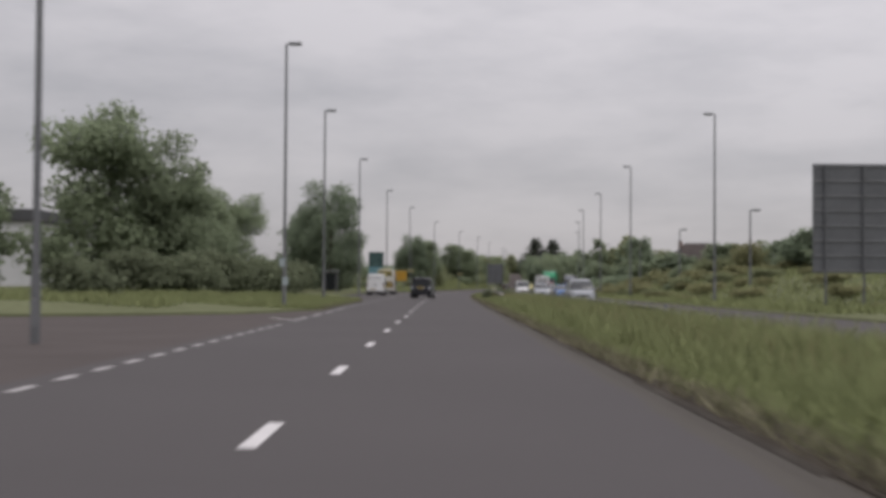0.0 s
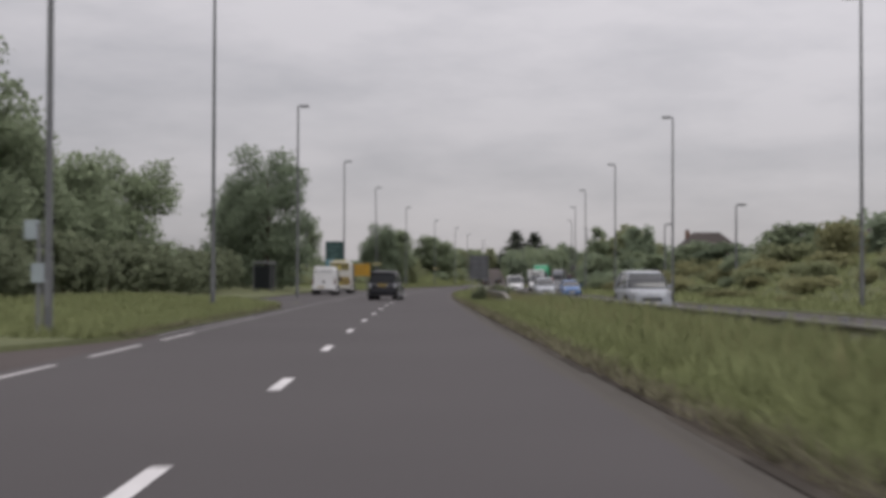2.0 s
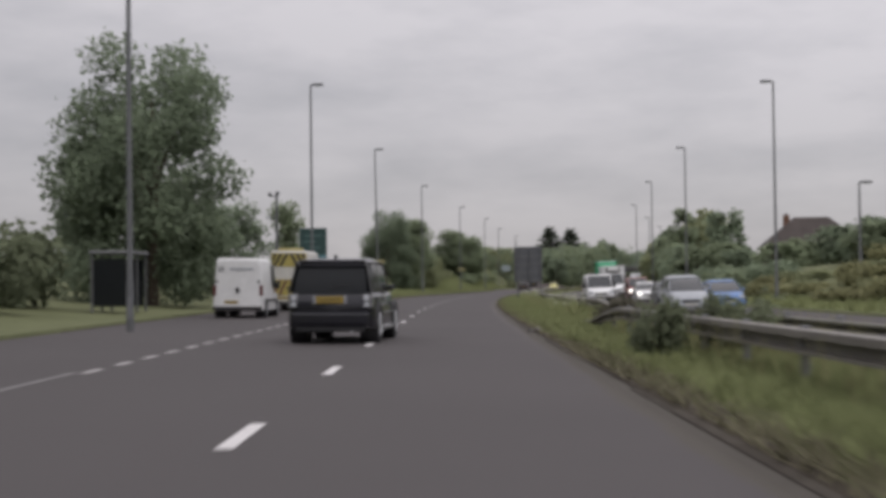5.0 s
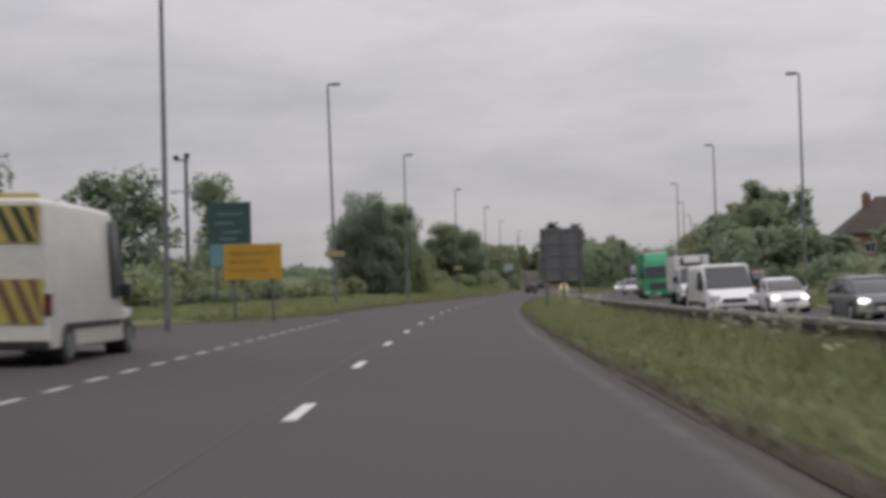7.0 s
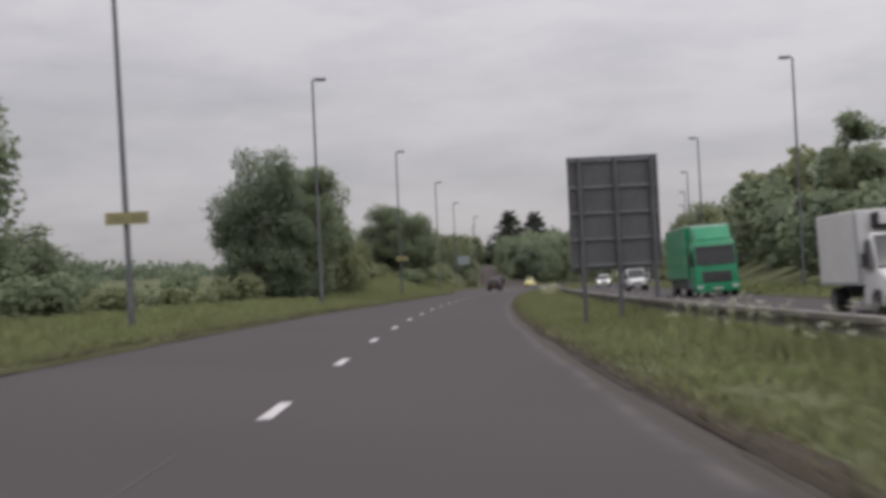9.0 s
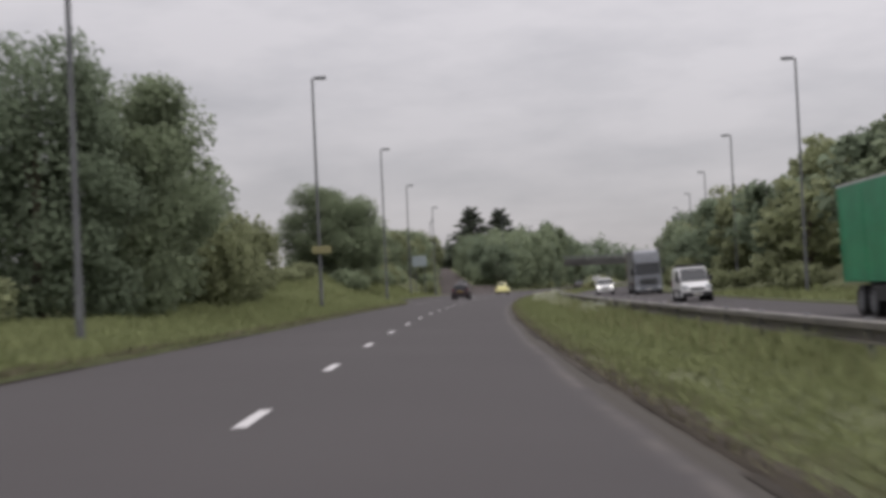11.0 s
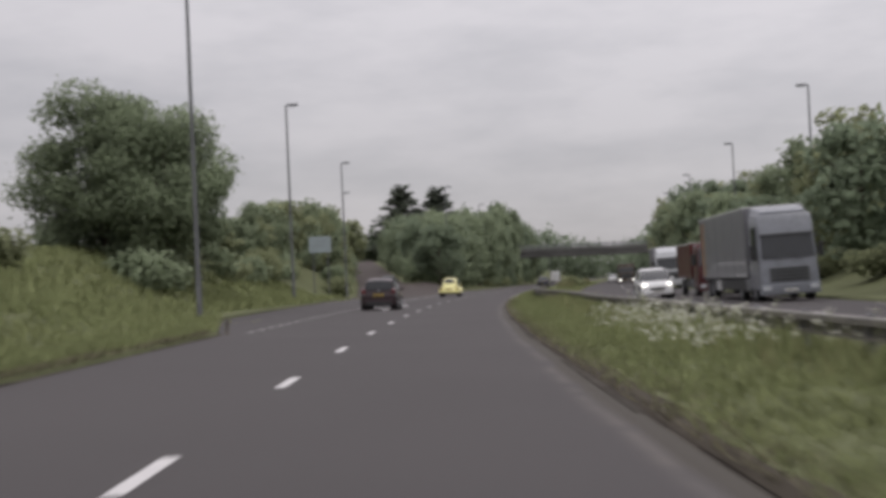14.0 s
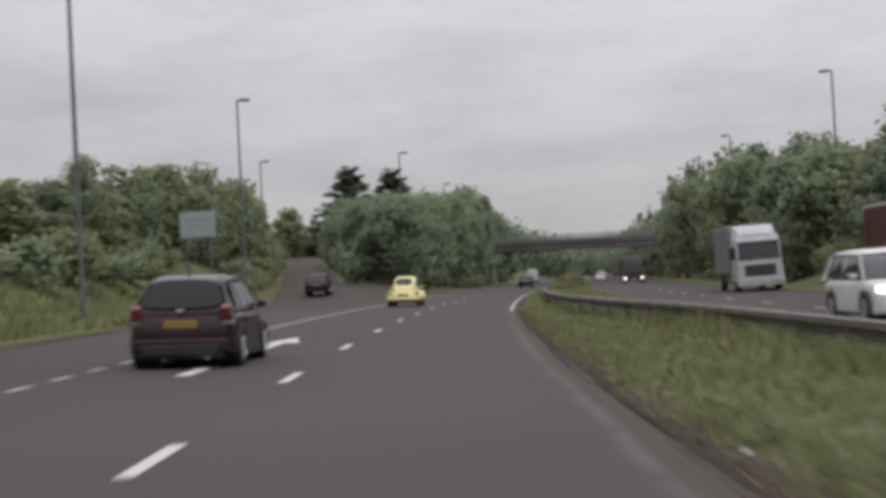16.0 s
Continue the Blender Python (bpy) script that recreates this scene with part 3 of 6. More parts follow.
def plant(shape, variant, leaf, count, size):
    """The meshes of one kind of plant, made once."""
    key = (shape, variant, leaf.name, count)
    if key in PROTO:
        return PROTO[key]
    rng = np.random.default_rng(100 + variant * 17 + len(shape))
    cs, rs = lobes(rng, shape, 10)
    q, qn = leaf_quads(rng, cs, rs, count, size)
    crown = quad_cloud("crown", q, leaf, normals=qn)
    bm = bmesh.new()
    small = shape in ("bush", "willow")
    top = 1.6 if small else 7.5
    tube([(0, 0, -0.4), (0.05, 0.03, top * 0.3), (-0.06, 0.08, top * 0.65), (0.02, 0.0, top)], [0.05, 0.045, 0.03, 0.015] if small else [0.24, 0.19, 0.13, 0.05], 7, bm)
    for k in range(5 if small else 9):
        c = Vector(cs[(k * 5) % len(cs)])
        z = min(c.z * 0.55, top * 0.8)
        mid = Vector((c.x * 0.45, c.y * 0.45, (z + c.z) / 2 + 0.1))
        r = 0.03 if small else 0.09
        tube([(0, 0, z), mid, c], [r, r * 0.65, r * 0.25], 5, bm)
    trunk = part("trunk", bm, BARK, None)
    PROTO[key] = (crown.data, trunk.data)
    bpy.data.objects.remove(crown)
    bpy.data.objects.remove(trunk)
    return PROTO[key]


KINDS = {  # shape: count of leaves, leaf size, name, category, nominal height
    "full": (1900, 0.38, "tree", 10.0), "oak": (14500, 0.146, "tree", 10.0), "ash": (4200, 0.15, "tree", 10.0),
    "open": (3600, 0.13, "tree", 10.0), "conifer": (8000, 0.13, "conifer", 10.0), "bush": (1250, 0.165, "bush", 2.7), "willow": (7000, 0.085, "bush", 2.9)}
LABELS = {"full": "dense broadleaf tree in full summer leaf on grass", "oak": "spreading tree with open leafy crown beside the road",
          "open": "round open-crowned tree with sky showing through", "ash": "slender young tree with airy light foliage", "conifer": "dark pointed conifer rising above the woods",
          "bush": "leafy green bush on the grass bank", "willow": "feathery shrub with upright twigs on the verge"}


def grow(shape, s, o, height, radius=None, leaf=None, variant=0, group="", sink=0.0, dense=False):
    count, size, name, nominal = KINDS[shape]
    if shape == "full" and not group:
        count, size = (31000, 0.104) if dense else (8000, 0.19)
    elif shape == "full" and 372 < s < 545:
        count, size = 3000, 0.28
    leaf = leaf or LEAF_A
    crown, trunk = plant(shape, variant, leaf, count, size)
    k = height / nominal
    wide = {"full": 4.4, "oak": 4.6, "ash": 2.6, "open": 2.6, "conifer": 2.5, "bush": 2.3, "willow": 2.2}[shape]
    kr = (radius / wide) if radius else k
    m = place(s, o, float(ground_z(s, o)) - 0.03 - sink, turn=(s * 37 + o * 91) % 360) @ Matrix.Diagonal((kr, kr, k, 1))
    t = thing(name, m, LABELS[shape], name, group)
    for nm, me in (("crown", crown), ("trunk", trunk)):
        ob = new(nm, me)
        ob.parent = t
    return t


# south-west: oak, hedge and trees by the side road
grow("oak", 100, -22.6, 13.9, 6.4, LEAF_A, 0)
grow("oak", 99, -19.2, 11.4, 4.6, LEAF_A, 2)
grow("oak", 105, -19.4, 10.3, 3.9, LEAF_A, 1)
grow("full", 108, -19.0, 8.5, 4.6, LEAF_A, 1)
grow("full", 124, -20.5, 8.6, 4.4, LEAF_A, 0)
grow("full", 140, -23.5, 9.0, 4.8, LEAF_A, 1)
grow("oak", 151, -22.3, 11.4, 4.7, LEAF_A, 1)
grow("full", 132, -27.0, 9.0, 5.0, LEAF_B, 0)
grow("full", 92, -31.0, 8.0, 5.0, LEAF_A, 1)
for k, (s, o, h, r) in enumerate(((72, -17, 2.6, 3.0), (78, -16, 3.0, 3.0), (84, -15.5, 3.2, 3.0), (90, -15, 3.3, 3.0), (96, -14.5, 3.2, 3.0), (102, -14.5, 3.3, 3.0), (109, -14, 3.2, 3.0),
                                  (116, -14, 3.4, 3.0), (123, -14, 3.2, 3.0), (130, -14, 3.6, 3.0), (137, -14.5, 3.4, 3.0), (144, -15, 3.6, 3.0), (151, -15.5, 4.0, 3.0))):
    grow("bush", s, o, h, r, LEAF_D, k % 3, "hedge by the side road")
grow("full", 164, -12.7, 13.3, 5.7, LEAF_B, 2, dense=True)
grow("full", 176, -17.0, 10.0, 4.6, LEAF_B, 0)
grow("full", 186, -16.5, 8.2, 3.6, LEAF_A, 2)
grow("full", 196, -17.5, 4.2, 2.8, LEAF_A, 0)
grow("ash", 245.5, -19.6, 10.0, 3.0, LEAF_A, 0)
grow("full", 229, -22.0, 9.0, 5.2, LEAF_B, 1)
for k, (s, o, h) in enumerate(((198, -15.5, 2.0), (204, -16.5, 2.6), (210, -17.5, 2.8), (217, -18.0, 3.0), (224, -17.5, 3.2), (231, -18.0, 3.4), (238, -18.5, 3.2))):
    grow("bush", s, o, h, 2.8, LEAF_A if k % 2 else LEAF_C, k % 3, "scrub behind the road signs")
grow("full", 252, -19.5, 4.6, 3.0, LEAF_A, 2)
for k in range(16):
    s = 212 + k * 5.2
    grow("bush", s, -15.0 - 1.6 * math.sin(k * 1.9), 1.9 + 0.6 * math.sin(k * 2.7), 2.2, LEAF_C if k % 3 == 0 else LEAF_A, k % 3, "scrub on the left verge")
grow("full", 281, -13.4, 11.0, 4.6, LEAF_B, 2, dense=True)
grow("full", 286, -11.3, 9.9, 4.3, LEAF_A, 1, dense=True)
grow("full", 294, -13.0, 9.9, 4.4, LEAF_A, 0)
grow("full", 302, -12.9, 8.7, 3.8, LEAF_A, 2)
grow("full", 306, -15.5, 6.6, 3.3, LEAF_A, 1)
for k, (s, o, h, r) in enumerate(((300, -11.0, 4.8, 2.6), (307, -11.6, 5.4, 2.9), (314, -12.4, 6.0, 3.2), (310, -15.5, 6.2, 3.4), (318, -13.4, 5.6, 2.8))):
    grow("willow", s, o, h, r, LEAF_C, k % 2, "feathery shrubs on the verge")
grow("full", 369, -16.4, 8.8, 5.6, LEAF_A, 1, dense=True)
grow("full", 368, -12.9, 9.3, 4.5, LEAF_A, 0, dense=True)
grow("full", 373, -15.0, 7.8, 5.0, LEAF_B, 0)
grow("bush", 362, -12.2, 2.4, 2.6, LEAF_A, 0)
for k, (s, o, h) in enumerate(((326, -13.5, 1.5), (331, -14.5, 1.3), (336, -13.6, 1.6), (341, -14.8, 1.4), (347, -14.2, 1.7))):
    grow("bush", s, o, h, 2.0, LEAF_C, k % 3, "low scrub on the bank")
for k, (s, o, top) in enumerate(((384, -18.5, 8.9), (394, -19.5, 7.2), (403, -19.6, 6.9), (410, -19.8, 7.5), (418, -20, 8.0), (425, -19.4, 9.4), (432, -19.6, 10.0), (439, -19.8, 10.6), (447, -20.2, 10.8), (455, -20.8, 10.8), (463, -22.2, 11.2), (470, -23.4, 11.3), (477, -24.8, 10.8))):
    grow("full", s, o, top - float(ground_z(s, o)), 3.6, LEAF_A if k % 2 else LEAF_C, k % 3, "trees on the bank by the exit")
for k, (s, o, h) in enumerate(((376, -17, 4.4), (448, -24.5, 7.6), (457, -26.5, 8.0), (465, -28.4, 8.0), (474, -30.5, 8.0), (484, -28.5, 7.6), (494, -31, 7.4), (505, -33.5, 7.2), (516, -36, 7.2), (527, -40, 7.2), (550, -36, 8.0), (553, -29, 8.4), (556, -22, 9.0), (560, -43, 9.0), (545, -43, 8.0))):
    grow("full", s, o, h, 3.6, LEAF_A if k % 2 else LEAF_C, k % 3, "trees on the bank by the exit")
grow("ash", 414.5, -18.6, 6.0, 1.7, LEAF_A, 1)
for k in range(12):
    grow("bush", 372 + k * 7, -13.5 - 0.08 * k * k, 2.2 + 0.5 * math.sin(k * 2.1), 2.4, LEAF_A if k % 2 else LEAF_C, k % 3, "bushes on the bank by the exit")
for k in range(13):
    s = 430 + k * 7
    grow("bush", s, slip_left(s) - (2.2 if s < 465 else 2.6), (2.4 if s < 465 else 4.4) + 0.5 * math.sin(k * 1.8), 2.2 if s < 465 else 3.0, LEAF_A if k % 2 else LEAF_C, k % 3, "bushes along the exit road")
for k in range(9):
    s = 462 + k * 7
    grow("bush", s, slip_right(s) + 2.4, 3.4 + 0.2 * k + 0.5 * math.sin(k * 2.8), 2.7, LEAF_A, k % 3, "bushes along the exit road")
for k in range(10):
    grow("bush", 566 + 2 * (k % 3), -44 + 2.6 * k, 4.6 + 0.8 * math.sin(k * 2.2), 3.0, LEAF_A if k % 2 else LEAF_B, k % 3, "bushes beyond the bridge road")
for k in range(8):
    grow("bush", 500 + 6 * k, -5.6 - 0.6 * math.sin(k * 2.0), 1.9 + 0.5 * math.sin(k * 1.3), 1.7, LEAF_A if k % 2 else LEAF_C, k % 3, "bushes at the foot of the wood")
for k in range(9):
    grow("bush", 458 + 5.5 * k, 6.9 + 0.6 * math.sin(k * 2.6), 1.2 + 0.35 * math.sin(k * 1.9), 1.3, LEAF_C if k % 2 else LEAF_E, k % 3, "low scrub on the central strip")
# wood between the exit and the carriageway, up to the bridge
for k in range(36):
    s = 458 + (k % 12) * 7.2
    o = -7.6 - (k // 12) * 5.2 - 0.9 * math.sin(k * 2.3)
    if o < slip_right(s) + 2.2 or o < -25:
        continue
    grow("full", s, o, 8.3 + 0.066 * (s - 458) - float(ground_z(s, o)) + 0.6 * math.sin(k * 1.7) + (1.2 if k == 11 else 0), 4.0, LEAF_A if k % 3 else LEAF_B, k % 3, "wood before the bridge")
for k, (s, o, h) in enumerate(((562, -43, 6.0), (563, -38, 6.4), (564, -33, 7.2), (563, -28, 8.2))):
    grow("full", s, o, h, 4.6, LEAF_A if k % 2 else LEAF_B, k % 3, "trees beyond the bridge")
for k, (s, o, h) in enumerate(((508, -6.6, 8.0), (517, -6.2, 9.0), (525, -6.0, 10.0), (532, -6.0, 10.6), (538, -6.4, 11.2))):
    grow("full", s, o, h, 2.6, LEAF_A if k % 2 else LEAF_B, k % 3, "wood before the bridge")
for k, (s, o, h) in enumerate(((556, -9.5, 14.5), (561, -8.0, 14.0), (569, -7.0, 13.4), (578, -6.4, 12.4), (588, -6.0, 11.2))):
    grow("full", s, o, h, 3.6, LEAF_A if k % 2 else LEAF_B, k % 3, "trees beyond the bridge")
for s, o, h in ((566, -29.2, 15.0), (569, -22.6, 15.8)):
    grow("conifer", s, o, h, 9.6, NEEDLE, int(h) % 2, "pair of conifers")

# east side: scrub, bushes and trees on the bank beyond the opposite carriageway
for k, (s, o, h) in enumerate(((76, 35, 2.2), (84, 36, 1.8), (92, 34, 2.4), (100, 36, 2.2), (108, 34, 1.6), (117, 35, 2.0), (126, 33, 2.6), (134, 31, 2.9), (141, 29, 2.2), (147, 27, 2.0), (104, 25.5, 0.9), (128, 26.5, 1.0), (139, 24.0, 0.9))):
    grow("bush", s, o, h, 2.6 if h > 1.2 else 1.3, (LEAF_A, LEAF_E, LEAF_C)[k % 3], k % 3, "scrub on the right bank")
for k in range(16):
    grow("bush", 64 + 6.6 * k, 22.0 + 10 * ((k * 0.618) % 1), 0.5 + 0.7 * ((k * 0.37) % 1), 0.9 + 1.3 * ((k * 0.73) % 1), LEAF_E, k % 3, "low scrub on the right bank")
for k in range(26):
    grow("bush", 108 + 3.3 * k, 20.5 + 11 * ((k * 0.618) % 1), 0.7 + 0.9 * ((k * 0.41) % 1), 1.5 + 1.2 * ((k * 0.77) % 1), (LEAF_E, LEAF_C, LEAF_E)[k % 3], k % 3, "low scrub on the right bank")
for k in range(16, 34):
    s = 62 + k * 5.6
    grow("bush", s, 23.5 + 1.8 * math.sin(k * 1.3) + 0.02 * k, (1.2 if s < 203 else 2.0) + (0.3 if s < 203 else 0.7) * math.sin(k * 2.2), 2.0 if s < 203 else 2.9, (LEAF_E if s < 203 else LEAF_A, LEAF_C, LEAF_E if s < 203 else LEAF_B)[k % 3], k % 3, "scrub on the right bank")
for k in range(26):
    s = 90 + k * 9.0
    grow("full", s, 36 + 6 * math.sin(k * 1.9), (2.9 if s < 150 else 3.2) + 0.8 * math.sin(k * 2.6), 3.4, (LEAF_A, LEAF_B)[k % 2], k % 3, "trees behind the scrub")
grow("open", 266, 24.3, 9.7, 2.5, LEAF_A, 0)
grow("open", 274, 26.4, 8.0, 2.4, LEAF_C, 1)
grow("ash", 418, 25.6, 8.0, 2.6, LEAF_A, 1)
for k, (s, o, h) in enumerate(((244, 24, 4.6), (252, 23.5, 5.0), (260, 24, 5.2), (270, 24, 5.0), (279, 24.5, 5.4), (288, 25, 5.2), (297, 25.5, 5.6))):
    grow("full", s, o, h, 3.4, LEAF_B if k % 2 else LEAF_A, k % 3, "trees on the right bank")


def bank_top(s, j):
    """Height of the trees on the right bank, tallest about s 390."""
    if s < 372:
        return 7.0 + 1.8 * j
    crest = np.interp(s, (372, 384, 402, 408, 425, 440, 460, 486, 500, 545), (10.6, 10.8, 9.8, 8.8, 8.6, 10.0, 12.4, 13.8, 14.4, 16.2))
    return max(3.5, float(crest - ground_z(s, 25.5 + 6.5 * j)))


for k in range(22):
    s = 304 + k * 10.5
    for j in range(2):
        grow("full", s + 4 * j, float(np.interp(s, (400, 450, 500), (25.5, 23.2, 21.8))) + 6.5 * j + 1.4 * math.sin(k * 2.4 + j), bank_top(s, j) + 0.8 * math.sin(k * 1.7), 4.4, (LEAF_A, LEAF_B, LEAF_C)[(k + j) % 3], (k + j) % 3, "trees on the right bank")
for k in range(14):
    grow("bush", 316 + k * 13, 22.0 + 0.8 * math.sin(k * 2), (3.6 if 390 < 316 + k * 13 < 460 else 2.0) + 0.6 * math.sin(k * 1.4), 2.6, LEAF_C, k % 3, "bushes at the foot of the bank")


def far_wood(s0, s1, o, h, seed, label):
    """Distant woods in one mesh."""
    rng = np.random.default_rng(seed)
    cs, rs = [], []
    for s in np.arange(s0, s1, 6.0):
        oo = o(s) + rng.normal() * 3
        x, y = xy(s, oo)
        z = float(ground_z(s, oo))
        hh = h * (0.75 + 0.45 * rng.random())
        cs.append((float(x), float(y), z + hh * 0.55))
        rs.append((4.2 + rng.random() * 2, 4.2 + rng.random() * 2, hh * 0.5))
        cs.append((float(x) + 2, float(y), z + hh * 0.22))
        rs.append((4.6, 4.6, hh * 0.32))
    q, qn = leaf_quads(rng, cs, rs, 200 * len(cs), 0.74)
    return tagged(quad_cloud("far_wood", q, LEAF_B, normals=qn), label, "woodland", kind="stuff")


far_wood(552, 760, lambda s: -16 - 0.02 * (s - 545), 9, 1, "distant dark green woodland beside the road")
far_wood(558, 760, lambda s: 23.0, 9.5, 2, "distant dark green woodland on the bank")
far_wood(760, 900, lambda s: -30 + (s - 760) * 0.5, 13, 3, "distant woodland closing the view")
far_wood(180, 300, lambda s: -80 - 0.1 * s, 6, 4, "far hedgerow trees beyond the field")
far_wood(300, 660, lambda s: -96 - 0.02 * s, 5.2, 6, "low far hedgerow trees on the horizon")
far_wood(150, 420, lambda s: 68 + 0.02 * s, 8, 5, "far trees beyond the bank")


def tufts(rng, n, s0, s1, o0, o1, h, w, lean=0.35):
    """Blades of long grass rooted in the ground."""
    s, o = s0 + (s1 - s0) * rng.random(n), o0 + (o1 - o0) * rng.random(n)
    patch = np.sin(s * 0.9 + o * 2.1) * np.sin(o * 1.7 - s * 0.37) + 0.4 * rng.normal(size=n)
    keep = patch > -0.8
    s, o, patch = s[keep], o[keep], patch[keep]
    n = len(s)
    x, y = xy(s, o)
    z = ground_z(s, o)
    a = rng.random(n) * 6.283
    hh = h * (0.6 + 0.5 * rng.random(n)) * (0.85 + 0.15 * patch)
    side = np.stack([np.cos(a), np.sin(a), 0 * a], -1) * (w * (0.6 + 0.8 * rng.random(n)))[:, None]
    root = np.stack([x, y, z - 0.02], -1)
    tip = root + np.stack([lean * hh * rng.normal(size=n), lean * hh * rng.normal(size=n), hh], -1)
    return np.stack([root - side, root + side, tip + side * 0.25, tip - side * 0.25], 1)


def blades(name, q, mat, label):
    """Grass that is lit from above as a sward."""
    n = np.random.default_rng(len(q)).normal(size=(len(q), 3)) * 0.25 + np.array([0, 0, 1.0])
    n /= np.linalg.norm(n, axis=1)[:, None]
    return tagged(quad_cloud(name, q, mat, normals=n), label, "grass", kind="stuff")


q = np.concatenate([tufts(RNG, 70000, -2, 130, 4.42, 6.6, 0.21, 0.017, 0.6), tufts(RNG, 85000, 130, 400, 4.48, 6.6, 0.16, 0.018, 0.6), tufts(RNG, 26000, -2, 100, 5.0, 8.8, 0.52, 0.02, 0.4), tufts(RNG, 5000, 96, 142, 6.3, 8.8, 0.3, 0.02, 0.5), tufts(RNG, 12000, -2, 98, 6.4, 7.6, 0.72, 0.018, 0.25), tufts(RNG, 26000, 130, 400, 6.4, 8.8, 0.34, 0.024), tufts(RNG, 14000, 141, 400, 6.9, 7.35, 0.5, 0.02, 0.3), tufts(RNG, 20000, 400, 540, 4.4, 8.8, 0.25, 0.06), tufts(RNG, 16000, -2, 400, 4.2, 4.6, 0.12, 0.015, 0.7)])
blades("long_grass", q, BLADE, "long uncut grass on the central strip")
q = np.concatenate([tufts(RNG, 30000, -2, 400, 4.13, 4.85, 0.12, 0.015, 0.8), tufts(RNG, 8000, -2, 125, 4.05, 4.5, 0.2, 0.016, 0.9)])
blades("withered_grass", q, DEAD, "withered brown grass leaning over the kerb")
q = np.concatenate([tufts(RNG, 4500, 10, 130, 5.6, 8.8, 0.75, 0.012, 0.15), tufts(RNG, 4000, 130, 400, 6.2, 8.8, 0.6, 0.012, 0.18)])
blades("seed_heads", q, SEED, "tall dry seed heads among the grass")
q = np.concatenate([tufts(RNG, 26000, 66, 118, -12, -4.6, 0.28, 0.03), tufts(RNG, 46000, 190, 350, -13, -5.0, 0.32, 0.038), tufts(RNG, 12000, 258, 344, -5.2, -4.15, 0.26, 0.03), tufts(RNG, 9000, 66, 116, -4.9, -4.4, 0.22, 0.03), tufts(RNG, 14000, 60, 330, 17.7, 22, 0.4, 0.06), tufts(RNG, 9000, 60, 165, 20, 34, 0.4, 0.08), tufts(RNG, 16000, 330, 411, -20, -8.4, 0.42, 0.07), tufts(RNG, 16000, 58, 86, -34, -10.5, 0.4, 0.05)])
for s0 in range(190, 352, 9):
    le = float(left_edge(s0 + 4.5))
    q = np.concatenate([q, tufts(RNG, 1000, s0, s0 + 9, le - 1.0, le - 0.12, 0.22, 0.03)])
hem = [tufts(RNG, 700, s0, s0 + 9, float(left_edge(s0 + 4.5)) - 0.25, float(left_edge(s0 + 4.5)) - 0.01, 0.15, 0.022, 0.9) for s0 in list(range(66, 115, 9)) + list(range(190, 352, 9))]
blades("verge_hem", np.concatenate(hem), DEAD, "withered grass along the edge of the verge")
blades("verge_grass", q, BLADE, "rough grass on the verges")


def umbels(name, s0, s1, o0, o1, n, seed, tall=0.45):
    """White-flowered cow parsley: stems with flat heads."""
    rng = np.random.default_rng(seed)
    clump = thing(name, Matrix.Identity(4), "patch of white flowering cow parsley in long grass", "wildflowers", kind="stuff")
    s, o = s0 + (s1 - s0) * rng.random(n), o0 + (o1 - o0) * rng.random(n)
    x, y = xy(s, o)
    h = tall + 0.45 * rng.random(n)
    top = np.stack([x, y, ground_z(s, o) + h], -1)
    heads = []
    for k in range(7):
        c = top + rng.normal(size=(n, 3)) * np.array([0.04, 0.04, 0.03])
        r = (0.012 + 0.012 * rng.random(n))[:, None]
        a = rng.normal(size=(n, 3)) * np.array([1, 1, 0.6])
        a /= np.linalg.norm(a, axis=1)[:, None]
        b = np.cross(a, rng.normal(size=(n, 3)))
        b /= np.linalg.norm(b, axis=1)[:, None]
        heads.append(np.stack([c - a * r, c - b * r, c + a * r, c + b * r], 1))
    quad_cloud("flower_heads", np.concatenate(heads), FLOWER, clump)
    w = np.array([0.006, 0.004, 0])
    foot = top - np.stack([0 * h, 0 * h, h], -1)
    quad_cloud("stems", np.stack([foot - w, foot + w, top + w, top - w], 1), BLADE, clump)
    return clump


umbels("cow_parsley", 318, 331, 5.4, 7.0, 330, 1, 0.25)
umbels("cow_parsley", 298, 306, 5.9, 6.9, 70, 2, 0.25)
umbels("cow_parsley", 308, 337, 6.8, 7.2, 60, 6, 0.4)
umbels("cow_parsley", 148, 166, 5.8, 7.4, 80, 3)
umbels("cow_parsley", 192, 212, 5.8, 7.4, 70, 4)
umbels("cow_parsley", 272, 288, 6.0, 7.2, 60, 5, 0.3)
grow("bush", 119.6, 5.2, 1.2, 0.62, LEAF_D, 0)
grow("bush", 120.4, 6.7, 1.4, 0.8, LEAF_D, 2)
grow("bush", 138.6, 6.9, 0.95, 1.0, SCRUB, 1)
grow("bush", 140.6, 7.9, 0.8, 0.9, SCRUB, 2)

# street lamps


